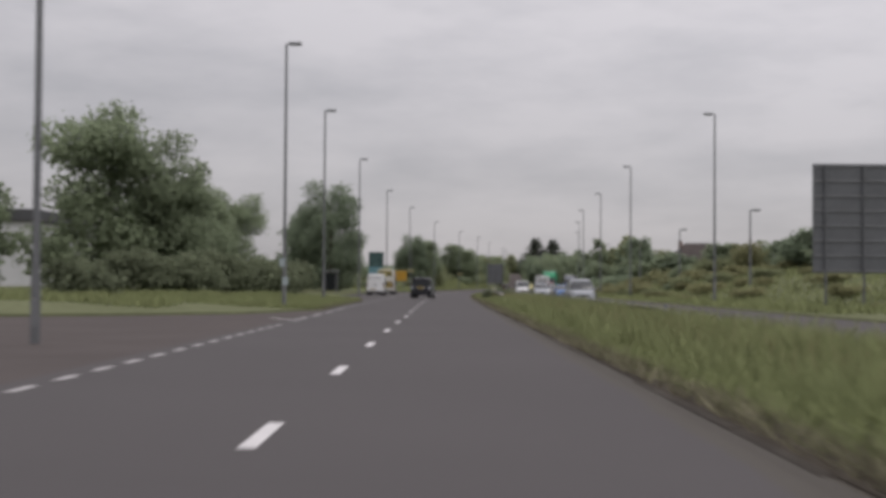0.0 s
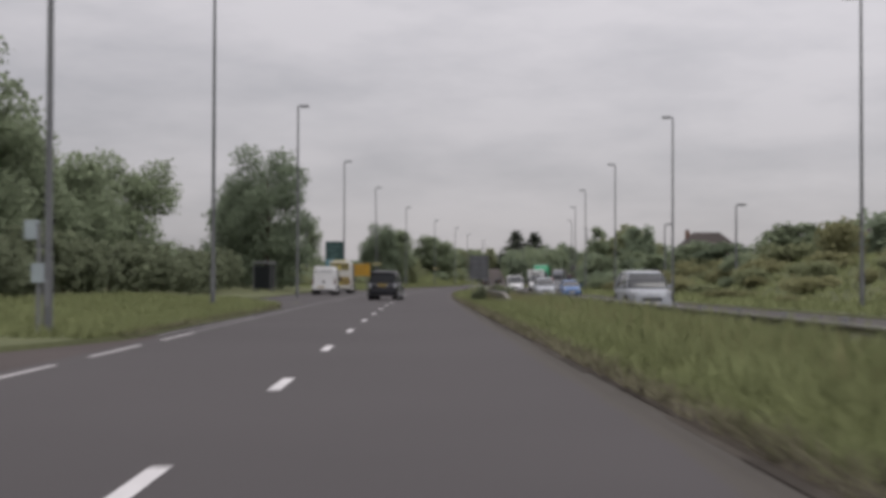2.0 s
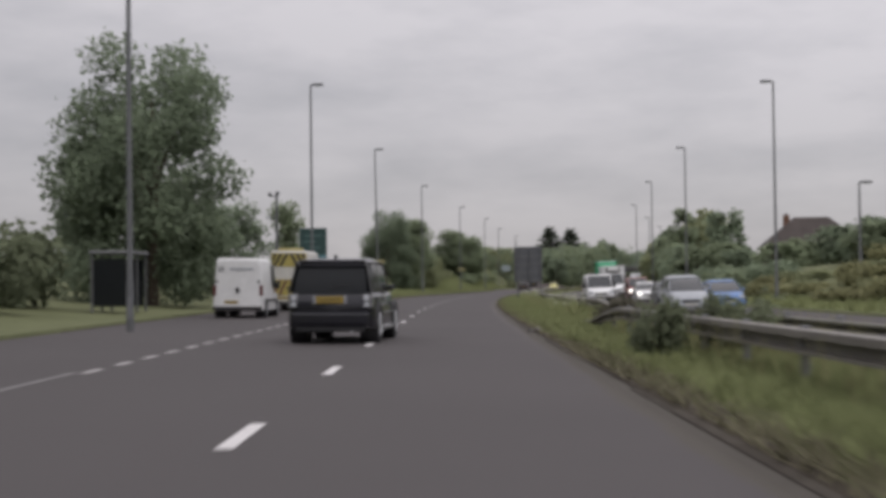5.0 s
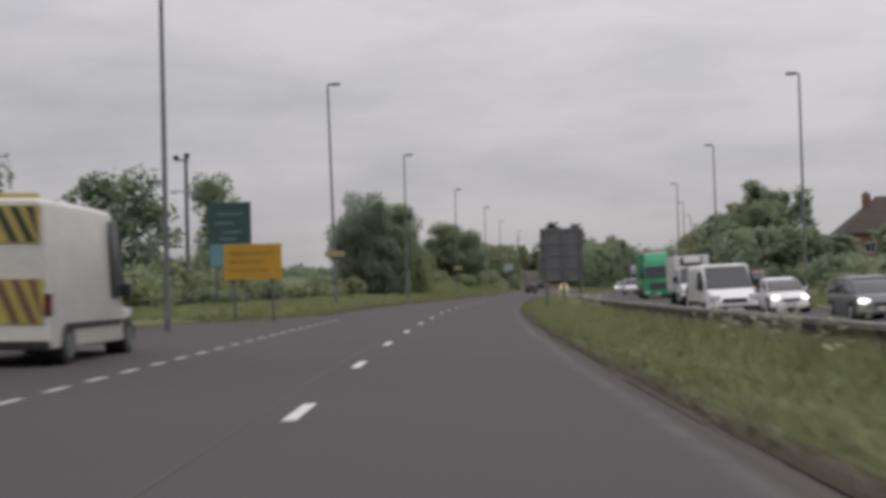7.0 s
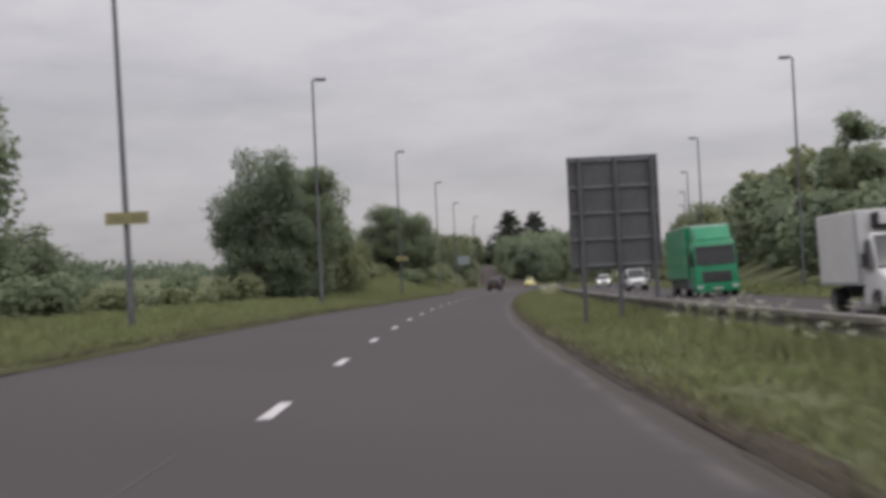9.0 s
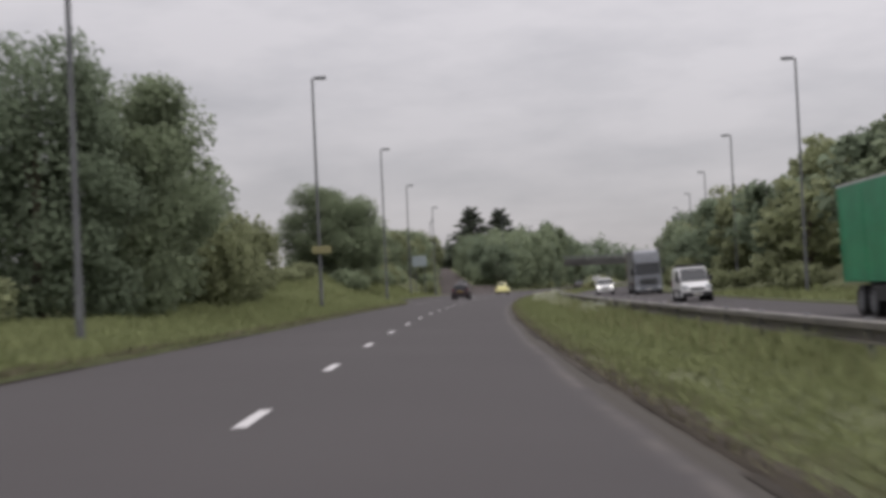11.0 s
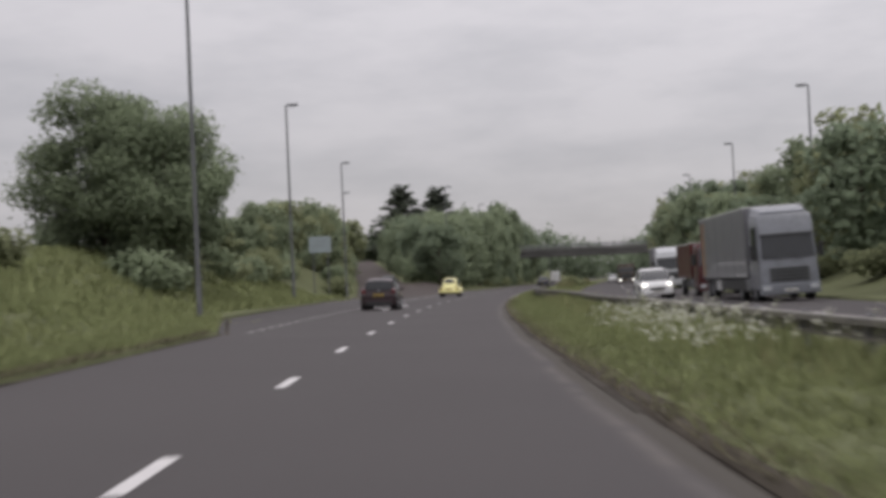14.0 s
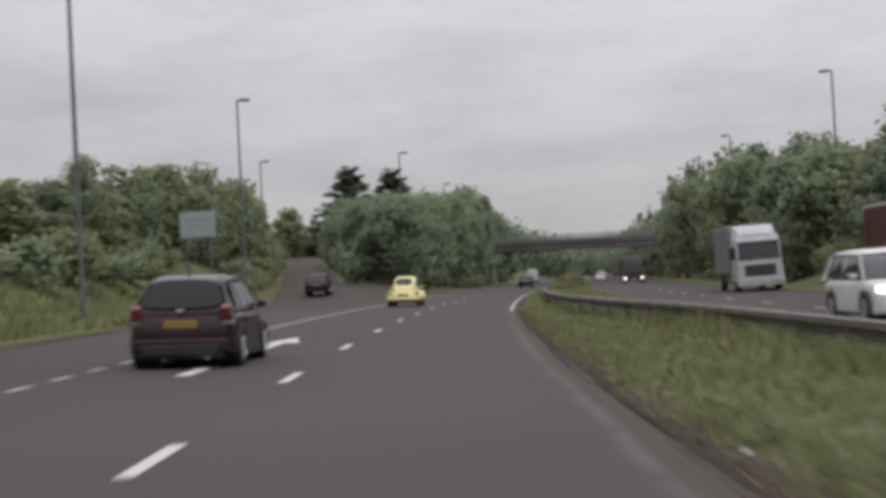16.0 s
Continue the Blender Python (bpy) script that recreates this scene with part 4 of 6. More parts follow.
def lamp_column(m, h, arm, label, group):
    t = thing("street_lamp", m, label, "street lamp", group)
    bm = tube([(0, 0, -0.3), (0, 0, 1.6), (0, 0, 1.7), (0, 0, h - 0.05)], [0.11, 0.105, 0.085, 0.055], 10)
    part("column", bm, POST, t, smooth_shade=True)
    sg = 1 if arm > 0 else -1
    part("arm", tube([(0, 0, h - 0.06), (sg * abs(arm) * 0.5, 0, h - 0.02), (arm, 0, h)], [0.05, 0.045, 0.04], 8), POST, t)
    bm = box(min(arm - sg * 0.1, arm + sg * 0.55), max(arm - sg * 0.1, arm + sg * 0.55), -0.14, 0.14, h - 0.08, h + 0.06, 0.04)
    head = part("lantern", bm, POST, t, "grey lantern head")
    part("lens", box(arm + sg * 0.05 - 0.02 * 0, arm + sg * 0.05 + 0.4 * sg, -0.1, 0.1, h - 0.1, h - 0.075) if sg > 0 else box(arm - 0.45, arm - 0.05, -0.1, 0.1, h - 0.1, h - 0.075), LAMP_CLEAR, head, "glass lens")
    part("access_door", box(-0.05, 0.05, -0.115, -0.1, 0.6, 1.2, 0.004), STEEL, t)
    return t


LEFT_LAMPS = ((-12, -7.0), (28.8, -6.95), (69, -6.35), (96, -6.75), (136, -7.02), (182, -7.2), (223, -6.98), (263, -6.7), (305.7, -6.22), (347.3, -6.9), (385.3, -9.44), (424.2, -12.25), (463.5, -19.7), (463.3, -7.3), (505, -7.5), (548, -7.2), (590, -7.2), (632, -7.2), (676, -7.2), (720, -7.2))
RIGHT_LAMPS = ((55, 20.4), (96.3, 20.4), (139.6, 20.05), (181.3, 20.8), (222.4, 20.7), (264.9, 20.7), (306.8, 20.1), (348.0, 22.45), (389.2, 23.85), (429.6, 23.6), (469, 21.85), (507, 20.6), (556, 20.6), (598, 20.6), (640, 20.6), (684, 20.6))


for s, o in LEFT_LAMPS:
    z = float(ground_z(s, o))
    lean = Matrix.Rotation(radians(-0.9 if s == 223 else 0.0), 4, "Y")
    lamp_column(place(s, o, z) @ lean, float(np.interp(s, (90, 140, 225, 262, 305, 347, 386, 426), (13.3, 13.6, 13.7, 13.2, 13.0, 13.2, 12.9, 12.6))) - z, 0.22, "tall grey steel street lamp column on the grass verge", "street lamps on the verge")
for s, o in RIGHT_LAMPS:
    z = float(ground_z(s, o))
    lamp_column(place(s, o, z), (13.3 if s < 300 else 12.9) - z, -0.22, "tall grey steel street lamp column beyond the opposite carriageway", "street lamps beyond the opposite carriageway")
for s, o in ((107, 25.2), (144.8, 25.8), (182, 26.0)):
    z = float(ground_z(s, o))
    lamp_column(place(s, o, z), 7.2 - z, 0.22, "short grey street lamp of a side road", "short street lamps of a side road")

# safety barrier along the central strip
def barrier(s0, s1, line, label, slim=False):
    """Beams on posts; line is the offset from the lane line, a number or a function of s."""
    at = line if callable(line) else (lambda s: line)
    t = thing("safety_barrier", Matrix.Identity(4), label, "crash barrier")
    prof = [(-0.05, 0.70), (-0.06, 0.69), (-0.06, 0.605), (0.09, 0.60), (0.09, 0.46), (-0.02, 0.455), (-0.02, 0.41), (0.14, 0.41), (0.15, 0.69), (0.14, 0.70)]
    if slim:
        prof = [(dx, 0.62 + (z - 0.62) * 0.45) for dx, z in prof]
    s = s0
    while s < s1 - 0.1:
        e = min(s + 9.6, s1)
        verts, faces = [], []
        ss = np.linspace(s, e + 0.06, 4)
        for v in ss:
            ramp = min(smooth(0, 9, v - s0), smooth(0, 9, s1 - v))
            o = at(v)
            for dx, z in prof:
                x, y = xy(v, o + dx)
                verts.append((float(x), float(y), float(road_z(v, o)) + 0.12 + (z - 0.42) * (0.35 + 0.65 * ramp) + 0.34 * ramp - 0.07 * float(smooth(330, 356, v))))
        n = len(prof)
        for r in range(3):
            for c in range(n):
                faces.append((r * n + c, r * n + (c + 1) % n, (r + 1) * n + (c + 1) % n, (r + 1) * n + c))
        mesh_ob("rail", verts, faces, RAIL_OLD if slim else RAIL, t)
        s = e
    bm = box(-0.05, 0.05, -0.03, 0.03, -0.4, 0.62, 0.008)
    me = bpy.data.meshes.new("post")
    bm.to_mesh(me)
    bm.free()
    me.materials.append(STEEL)
    s = s0 + 2
    while s < s1:
        ob = new("post", me)
        ob.parent = t
        ramp = float(min(smooth(0, 9, s - s0), smooth(0, 9, s1 - s)))
        o = at(s)
        ob.matrix_basis = place(s, o + 0.09, float(road_z(s, o)) + 0.1 - 0.55 * (1 - ramp) + 0.06 - 0.07 * float(smooth(330, 356, s)))
        s += 3.2
    return t


barrier(30, 139, 7.65, "weathered steel safety barrier in long grass", True)
barrier(99, 139.5, 5.95, "weathered steel box-beam barrier with a ramped end in the grass")
barrier(141, 446, lambda s: float(np.interp(s, (364, 372, 380, 391, 400, 416), (7.4, 7.2, 6.6, 5.9, 5.5, 5.3))), "weathered steel safety barrier that crosses the central strip")

# signs
SIGN_GREEN = material("green_sign", (0.025, 0.062, 0.06), 0.45, vary=0.15, scale=1.2, fine=6)
SIGN_BLUE = material("pale_blue_sign", (0.12, 0.24, 0.28), 0.45, vary=0.15, scale=1.2, fine=6)
SIGN_YELLOW = material("yellow_sign", (0.46, 0.26, 0.025), 0.5, vary=0.12, scale=1.0, fine=6)
SIGN_WHITE = material("white_sign", (0.33, 0.38, 0.40), 0.5, vary=0.1, scale=1.0, fine=5)
INK_W = material("sign_letters", (0.09, 0.15, 0.15), 0.5, vary=0.1)


def sign_back(m, w, z0, z1, label, rails=5, posts=2):
    """A large road sign seen from behind: sheet, stiffening rails and posts."""
    t = thing("road_sign", m, label, "road sign")
    part("panel", box(-w / 2, w / 2, 0.02, 0.05, z0, z1, 0.008), SIGNBACK, t, "plain grey sheet back")
    for k in range(rails):
        z = z0 + 0.12 + (z1 - z0 - 0.24) * k / (rails - 1)
        part("rail", box(-w / 2 + 0.03, w / 2 - 0.03, -0.035, 0.018, z - 0.035, z + 0.035, 0.006), STEEL, t)
    for x in ([-w * 0.34, w * 0.3] if posts == 2 else [-w * 0.37, w * 0.03, w * 0.43]):
        part("post", tube([(x, -0.1, -0.5), (x, -0.1, z1 - 0.06)], [0.065, 0.065], 10), SIGNBACK, t)
    for x in (-w / 2 + 0.02, w / 2 - 0.02):
        part("edge_strip", box(x - 0.02, x + 0.02, -0.02, 0.018, z0, z1), SIGNBACK, t)
    return t


sign_back(place(224.3, 6.6), 2.57, 1.5, 4.72, "grey back of a large road sign in the central strip", 5, 3)
sign_back(place(70.7, 22.9), 4.9, 1.6, 7.2, "grey back of a very large road sign on posts", 8, 3)


def sign_front(m, w, z0, z1, face, label, bars, bar_mat, two_posts=True, name="road_sign", lower=None):
    """A sign facing the traffic; writing that cannot be read is bars."""
    t = thing(name, m, label, "road sign")
    part("panel", box(-w / 2, w / 2, 0.0, 0.04, z0, z1, 0.012), face, t)
    if lower:
        part("lower_panel", box(-w / 2 + 0.05, w / 2 - 0.05, -0.012, -0.004, z0 + 0.06, z0 + (z1 - z0) * 0.36), lower, t, "pale blue lower panel")
    for x0, x1, a, b in bars:
        part("bar", box(x0 * w / 2, x1 * w / 2, -0.016, -0.005, z0 + a * (z1 - z0), z0 + b * (z1 - z0)), bar_mat, t)
    for x in ((-w * 0.33, w * 0.33) if two_posts else (0,)):
        part("post", tube([(x, 0.11, -0.5), (x, 0.11, z1 - 0.1)], [0.055, 0.055], 10), POST, t)
    return t


sign_front(place(215.8, -11.8), 2.35, 2.2, 5.8, SIGN_GREEN, "tall dark green direction sign with pale lower panel", [(-0.3, 0.5, 0.52, 0.56), (-0.7, 0.2, 0.66, 0.70), (-0.6, 0.6, 0.8, 0.84), (-0.5, 0.3, 0.42, 0.46)], INK_W, lower=SIGN_BLUE)
sign_front(place(192.5, -6.35), 2.2, 1.85, 3.2, SIGN_YELLOW, "bright yellow temporary road sign on posts in the grass", [(-0.8, 0.7, 0.72, 0.8), (-0.8, 0.4, 0.48, 0.56), (-0.8, 0.6, 0.24, 0.32)], material("faded_ink", (0.38, 0.215, 0.03), 0.6))
sign_front(place(417.2, -13.2), 1.95, 4.0, 5.4, SIGN_WHITE, "pale sign board on two posts on the bank", [(-0.7, 0.6, 0.66, 0.74), (-0.7, 0.4, 0.4, 0.48)], material("faint_ink", (0.32, 0.36, 0.38), 0.6))


def lamp_plate(s, o, z, w, h, label):
    faint = material("faint_letters", (0.25, 0.23, 0.13), 0.6, vary=0.1)
    t = thing("yellow_plate", place(s, o, 0.0), label, "sign")
    part("panel", box(-w / 2, w / 2, -0.15, -0.12, z, z + h, 0.008), material("plate_yellow", (0.33, 0.30, 0.15), 0.5, vary=0.15, scale=2), t)
    for x in (-0.3, 0.12):
        part("bar", box(x * w, x * w + 0.25 * w, -0.158, -0.151, z + 0.35 * h, z + 0.62 * h), faint, t)
    part("clamp", box(-0.13, 0.13, -0.12, 0.12, z + 0.1, z + h - 0.1, 0.01), STEEL, t)
    return t


lamp_plate(223.0, -6.98, 3.31, 1.2, 0.34, "pale yellow diversion plate clamped to a lamp column")
lamp_plate(305.7, -6.08, 3.42, 1.05, 0.4, "pale yellow diversion plate clamped to a lamp column")


def bus_stop(m):
    t = thing("bus_stop", m, "grey bus stop pole with white flag on grass", "bus stop")
    part("pole", tube([(0, 0, -0.3), (0, 0, 2.35)], [0.045, 0.045], 8), STEEL, t)
    part("flag", box(-0.3, 0.02, -0.02, 0.02, 2.0, 2.4, 0.008), SIGN_WHITE, t)
    part("timetable", box(-0.13, 0.13, -0.08, -0.05, 1.1, 1.5, 0.006), SIGN_WHITE, t)
    return t


bus_stop(place(67.3, -6.1))


def telegraph_pole(m):
    t = thing("utility_pole", m, "tall grey pole with floodlights and a camera", "utility pole")
    part("pole", tube([(0, 0, -0.5), (0, 0, 9.6)], [0.16, 0.12], 10), POST, t)
    part("crossarm", box(-0.7, 0.2, -0.05, 0.05, 9.3, 9.42, 0.01), STEEL, t)
    for x, z in ((-0.62, 9.5), (0.1, 9.62)):
        part("floodlight", box(x - 0.16, x + 0.16, -0.22, 0.1, z - 0.1, z + 0.16, 0.03), TRIM, t)
    part("bracket", tube([(0, 0, 7.2), (-0.4, -0.1, 7.4), (-0.7, -0.1, 7.35)], [0.04, 0.04, 0.04], 6), STEEL, t)
    part("camera_housing", box(-1.0, -0.6, -0.26, 0.02, 7.2, 7.45, 0.04), LAMP_CLEAR, t)
    return t


telegraph_pole(place(228.1, -17.2))


def bus_shelter(m):
    t = thing("bus_shelter", m, "dark glazed bus shelter under a tree", "bus shelter")
    part("roof", box(-1.6, 1.6, -0.8, 0.8, 2.3, 2.42, 0.03), STEEL, t)
    for x in (-1.5, 0, 1.5):
        for y in (-0.7, 0.7):
            part("post", box(x - 0.04, x + 0.04, y - 0.04, y + 0.04, 0, 2.3, 0.006), POST, t)
    part("back_pane", box(-1.45, 1.45, 0.69, 0.71, 0.25, 2.1), GLASS, t)
    for x in (-1.5, 1.5):
        part("end_pane", box(x - 0.01, x + 0.01, -0.6, 0.6, 0.25, 2.1), GLASS, t)
    part("bench", box(-1.2, 1.2, 0.3, 0.6, 0.45, 0.52, 0.01), STEEL, t)
    return t


bus_shelter(place(152.5, -11.4, turn=90))

# buildings
BRICK = material("brick_wall", (0.19, 0.105, 0.075), 0.9, vary=0.25, scale=0.6, fine=7, bump=0.4)
TILE = material("roof_tile", (0.066, 0.053, 0.048), 0.9, vary=0.3, scale=0.6, fine=5, bump=0.5)
RENDER = material("pale_cladding", (0.55, 0.55, 0.56), 0.7, vary=0.1, scale=0.3, fine=4)
DARKROOF = material("dark_roof", (0.07, 0.07, 0.075), 0.8, vary=0.2, scale=0.5, fine=5)


def hip_house(m, w, d, eave, ridge, label, chimney_x=0.0):
    t = thing("house", m, label, "house")
    wall = bmesh.new()
    box(-w / 2, w / 2, -d / 2, d / 2, -2.5, eave, 0.0, wall)
    part("wall", wall, BRICK, t)
    ov, hip = 0.4, d * 0.45
    v = [(-w / 2 - ov, -d / 2 - ov, eave), (w / 2 + ov, -d / 2 - ov, eave), (w / 2 + ov, d / 2 + ov, eave), (-w / 2 - ov, d / 2 + ov, eave), (-w / 2 + hip, 0, ridge), (w / 2 - hip, 0, ridge)]
    v += [(x, y, z - 0.15) for x, y, z in v[:4]]
    roof = mesh_ob("roof", v, [(0, 1, 5, 4), (1, 2, 5), (2, 3, 4, 5), (3, 0, 4), (6, 7, 1, 0), (7, 8, 2, 1), (8, 9, 3, 2), (9, 6, 0, 3), (9, 8, 7, 6)], TILE, t)
    ch = mesh_ob("chimney", [], [], BRICK, roof)
    bm = box(chimney_x - 0.45, chimney_x + 0.45, -0.4, 0.4, eave + 0.4, ridge + 0.35, 0.02)
    bm.to_mesh(ch.data)
    bm.free()
    for y in (-0.2, 0.2):
        part("chimney_pot", tube([(chimney_x, y, ridge + 0.3), (chimney_x, y, ridge + 0.65)], [0.13, 0.11], 8), TILE, roof)
    for x in (-w * 0.3, 0, w * 0.3):
        for z in (0.9, 3.6):
            if z + 1.3 < eave:
                win = part("window", box(x - 0.65, x + 0.65, -d / 2 - 0.04, -d / 2 + 0.1, z, z + 1.25, 0.01), RENDER, t, "white framed window")
                part("pane", box(x - 0.56, x - 0.03, -d / 2 - 0.05, -d / 2 - 0.03, z + 0.1, z + 1.15), GLASS, win)
                part("pane", box(x + 0.03, x + 0.56, -d / 2 - 0.05, -d / 2 - 0.03, z + 0.1, z + 1.15), GLASS, win)
    return t


hip_house(place(309, 45.8, 3.1, turn=0), 14.0, 10.0, 3.2, 7.6, "brick house with brown hipped tile roof and chimney", -3.6)
hip_house(place(300, 68.0, 3.4, turn=-10), 9.5, 8.0, 4.2, 6.8, "brick house with brown hipped roof among trees", 1.5)
hip_house(place(250, 66.0, 3.0, turn=12), 11.0, 8.0, 4.0, 6.4, "distant brick house roof above the hedges", 2.0)


def shed(m, w, d, h, label):
    t = thing("warehouse", m, label, "building")
    part("wall", box(-w / 2, w / 2, -d / 2, d / 2, -0.5, h, 0.02), RENDER, t)
    part("roof", box(-w / 2 - 0.4, w / 2 + 0.4, -d / 2 - 0.4, d / 2 + 0.4, h, h + 1.3, 0.15), DARKROOF, t)
    for k in range(6):
        x = -w / 2 + (k + 0.5) * w / 6
        part("pier", box(x - 0.12, x + 0.12, -d / 2 - 0.1, -d / 2, 0, h), RENDER, t)
    return t


shed(place(150, -47.5, turn=0), 14, 20, 6.6, "white clad low building with dark flat roof")

# road bridge over the carriageway
CONC = material("bridge_concrete", (0.165, 0.16, 0.156), 0.9, vary=0.3, scale=0.25, fine=4, bump=0.3)
b = thing("bridge", place(542, 0.0, 0.0, turn=-6) @ Matrix.Rotation(0.008, 4, "Y"), "grey concrete road bridge spanning both carriageways", "bridge")
part("deck", box(-27, 48, 0, 9, 4.9, 5.7, 0.05), CONC, b)
for y in (-0.15, 8.85):
    part("parapet", box(-27, 48, y, y + 0.3, 5.7, 6.35, 0.04), CONC, b)
    part("hand_rail", box(-27, 48, y + 0.1, y + 0.2, 6.9, 7.0, 0.02), STEEL, b)
    part("middle_rail", box(-27, 48, y + 0.11, y + 0.19, 6.58, 6.66, 0.02), STEEL, b)
    for k in range(26):
        part("rail_post", box(-26.9 + 3.0 * k, -26.8 + 3.0 * k, y + 0.1, y + 0.2, 6.34, 6.92, 0.01), STEEL, b)
for x in (-13.5, 20.0):
    for y in (1.6, 7.4):
        part("pier", tube([(x, y, -1.0), (x, y, 4.91)], [0.32, 0.32], 14), CONC, b)
for x in (-24, 44):
    part("abutment", box(x - 7, x + 7, -0.4, 9.4, -1.0, 4.91, 0.05), CONC, b)

# vehicles


def loft(sections, corner=0.12, n=4):
    """A body through sections (y, z0, z1, half width at the foot, half width at the top), with rounded corners."""
    bm = bmesh.new()
    rings = []
    for y, z0, z1, w0, w1 in sections:
        r = min(corner, (z1 - z0) * 0.45, w1 * 0.45)
        pts = []
        for k in range(n + 1):
            a = math.pi / 2 * k / n
            pts.append((w1 - r + r * math.cos(a), z1 - r + r * math.sin(a)))
        rb = r * 0.6
        low = [(w0 - rb + rb * math.sin(math.pi / 2 * k / 2), z0 + rb - rb * math.cos(math.pi / 2 * k / 2)) for k in range(3)]
        right = low + pts
        ring = [(x, z) for x, z in right] + [(-x, z) for x, z in reversed(right)]
        rings.append([bm.verts.new((x, y, z)) for x, z in ring])
    m = len(rings[0])
    for a, c in zip(rings, rings[1:]):
        for k in range(m):
            bm.faces.new((a[k], a[(k + 1) % m], c[(k + 1) % m], c[k]))
    bm.faces.new(rings[0])
    bm.faces.new(rings[-1][::-1])
    bmesh.ops.recalc_face_normals(bm, faces=bm.faces[:])
    return bm


def wheel(parent, x, y, r, w, rim=None):
    """A wheel: tyre with rim, hub and spokes."""
    sg = 1 if x > 0 else -1
    bm = bmesh.new()
    prof = [(-w / 2, r * 0.62), (-w / 2, r * 0.93), (-w / 2 + 0.03, r), (w / 2 - 0.03, r), (w / 2, r * 0.93), (w / 2, r * 0.62)]
    n = 24
    ring = [[bm.verts.new((x + dx, y + rr * math.cos(6.2832 * k / n), r + rr * math.sin(6.2832 * k / n))) for dx, rr in prof] for k in range(n)]
    for k in range(n):
        a, c = ring[k], ring[(k + 1) % n]
        for j in range(len(prof)):
            bm.faces.new((a[j], a[(j + 1) % len(prof)], c[(j + 1) % len(prof)], c[j]))
    bmesh.ops.recalc_face_normals(bm, faces=bm.faces[:])
    ty = part("wheel", bm, TYRE, parent, smooth_shade=True)
    bm = bmesh.new()
    face_x = x + sg * (w / 2 - 0.006)
    for k in range(7):
        a = 6.2832 * k / 7
        s = box(-0.012, 0.012, -r * 0.07, r * 0.07, 0.02, r * 0.62)
        bmesh.ops.rotate(s, verts=s.verts[:], cent=(0, 0, 0), matrix=Matrix.Rotation(a, 3, "X"))
        bmesh.ops.translate(s, verts=s.verts[:], vec=(face_x, y, r))
        joined(bm, s)
    tube([(face_x - sg * 0.02, y, r), (face_x + sg * 0.02, y, r)], [r * 0.16, r * 0.14], 10, bm)
    lip = [(face_x, y + r * 0.6 * math.cos(6.2832 * k / 20), r + r * 0.6 * math.sin(6.2832 * k / 20)) for k in range(21)]
    tube(lip, [0.022] * 21, 5, bm)
    part("rim", bm, rim or ALLOY, ty)
    part("brake", tube([(x - sg * 0.02, y, r), (x + sg * (w / 2 - 0.03), y, r)], [r * 0.6, r * 0.6], 16), TRIM, ty)
    return ty


def plate_bars(parent, y, x0, x1, z0, z1):
    """Seven short bars in place of the characters."""
    step = (x1 - x0) / 7
    for k in range(7):
        part("bar", box(x0 + k * step + 0.012, x0 + (k + 1) * step - 0.012, min(y, y + 0.004), max(y, y + 0.004), z0, z1), PLATE_INK, parent)


def panel4(name, corners, mat, parent, thick=0.012, label=""):
    """A flat pane through four corners, with thickness."""
    c = [Vector(v) for v in corners]
    n = (c[1] - c[0]).cross(c[3] - c[0]).normalized() * thick
    return mesh_ob(name, [v - n for v in c] + [v + n for v in c], [(3, 2, 1, 0), (4, 5, 6, 7), (0, 1, 5, 4), (1, 2, 6, 5), (2, 3, 7, 6), (3, 0, 4, 7)], mat, parent, label)


def rounded_pane(name, corners, parent, mat=None, round_by=0.22, thick=0.02, label=""):
    """A pane with rounded corners, bulging a little, through four corners."""
    c = [Vector(v) for v in corners]
    nrm = (c[1] - c[0]).cross(c[3] - c[0]).normalized()
    ring = []
    for u0, v0, a0 in ((1, 0, -90), (1, 1, 0), (0, 1, 90), (0, 0, 180)):
        for k in range(5):
            a = math.radians(a0 + 22.5 * k)
            cu = round_by if u0 == 0 else 1 - round_by
            cv = round_by if v0 == 0 else 1 - round_by
            ring.append((cu + round_by * math.cos(a), cv + round_by * math.sin(a)))
    pts = [(c[0] * (1 - u) + c[1] * u) * (1 - v) + (c[3] * (1 - u) + c[2] * u) * v for u, v in ring]
    n = len(pts)
    mid = sum(pts, Vector()) / n + nrm * thick * 1.6
    verts = [p - nrm * thick for p in pts] + [p + nrm * thick for p in pts] + [mid]
    faces = [(k, (k + 1) % n, n + (k + 1) % n, n + k) for k in range(n)] + [(n + k, n + (k + 1) % n, 2 * n) for k in range(n)]
    return mesh_ob(name, verts, faces, mat or GLASS, parent, label, smooth_shade=True)


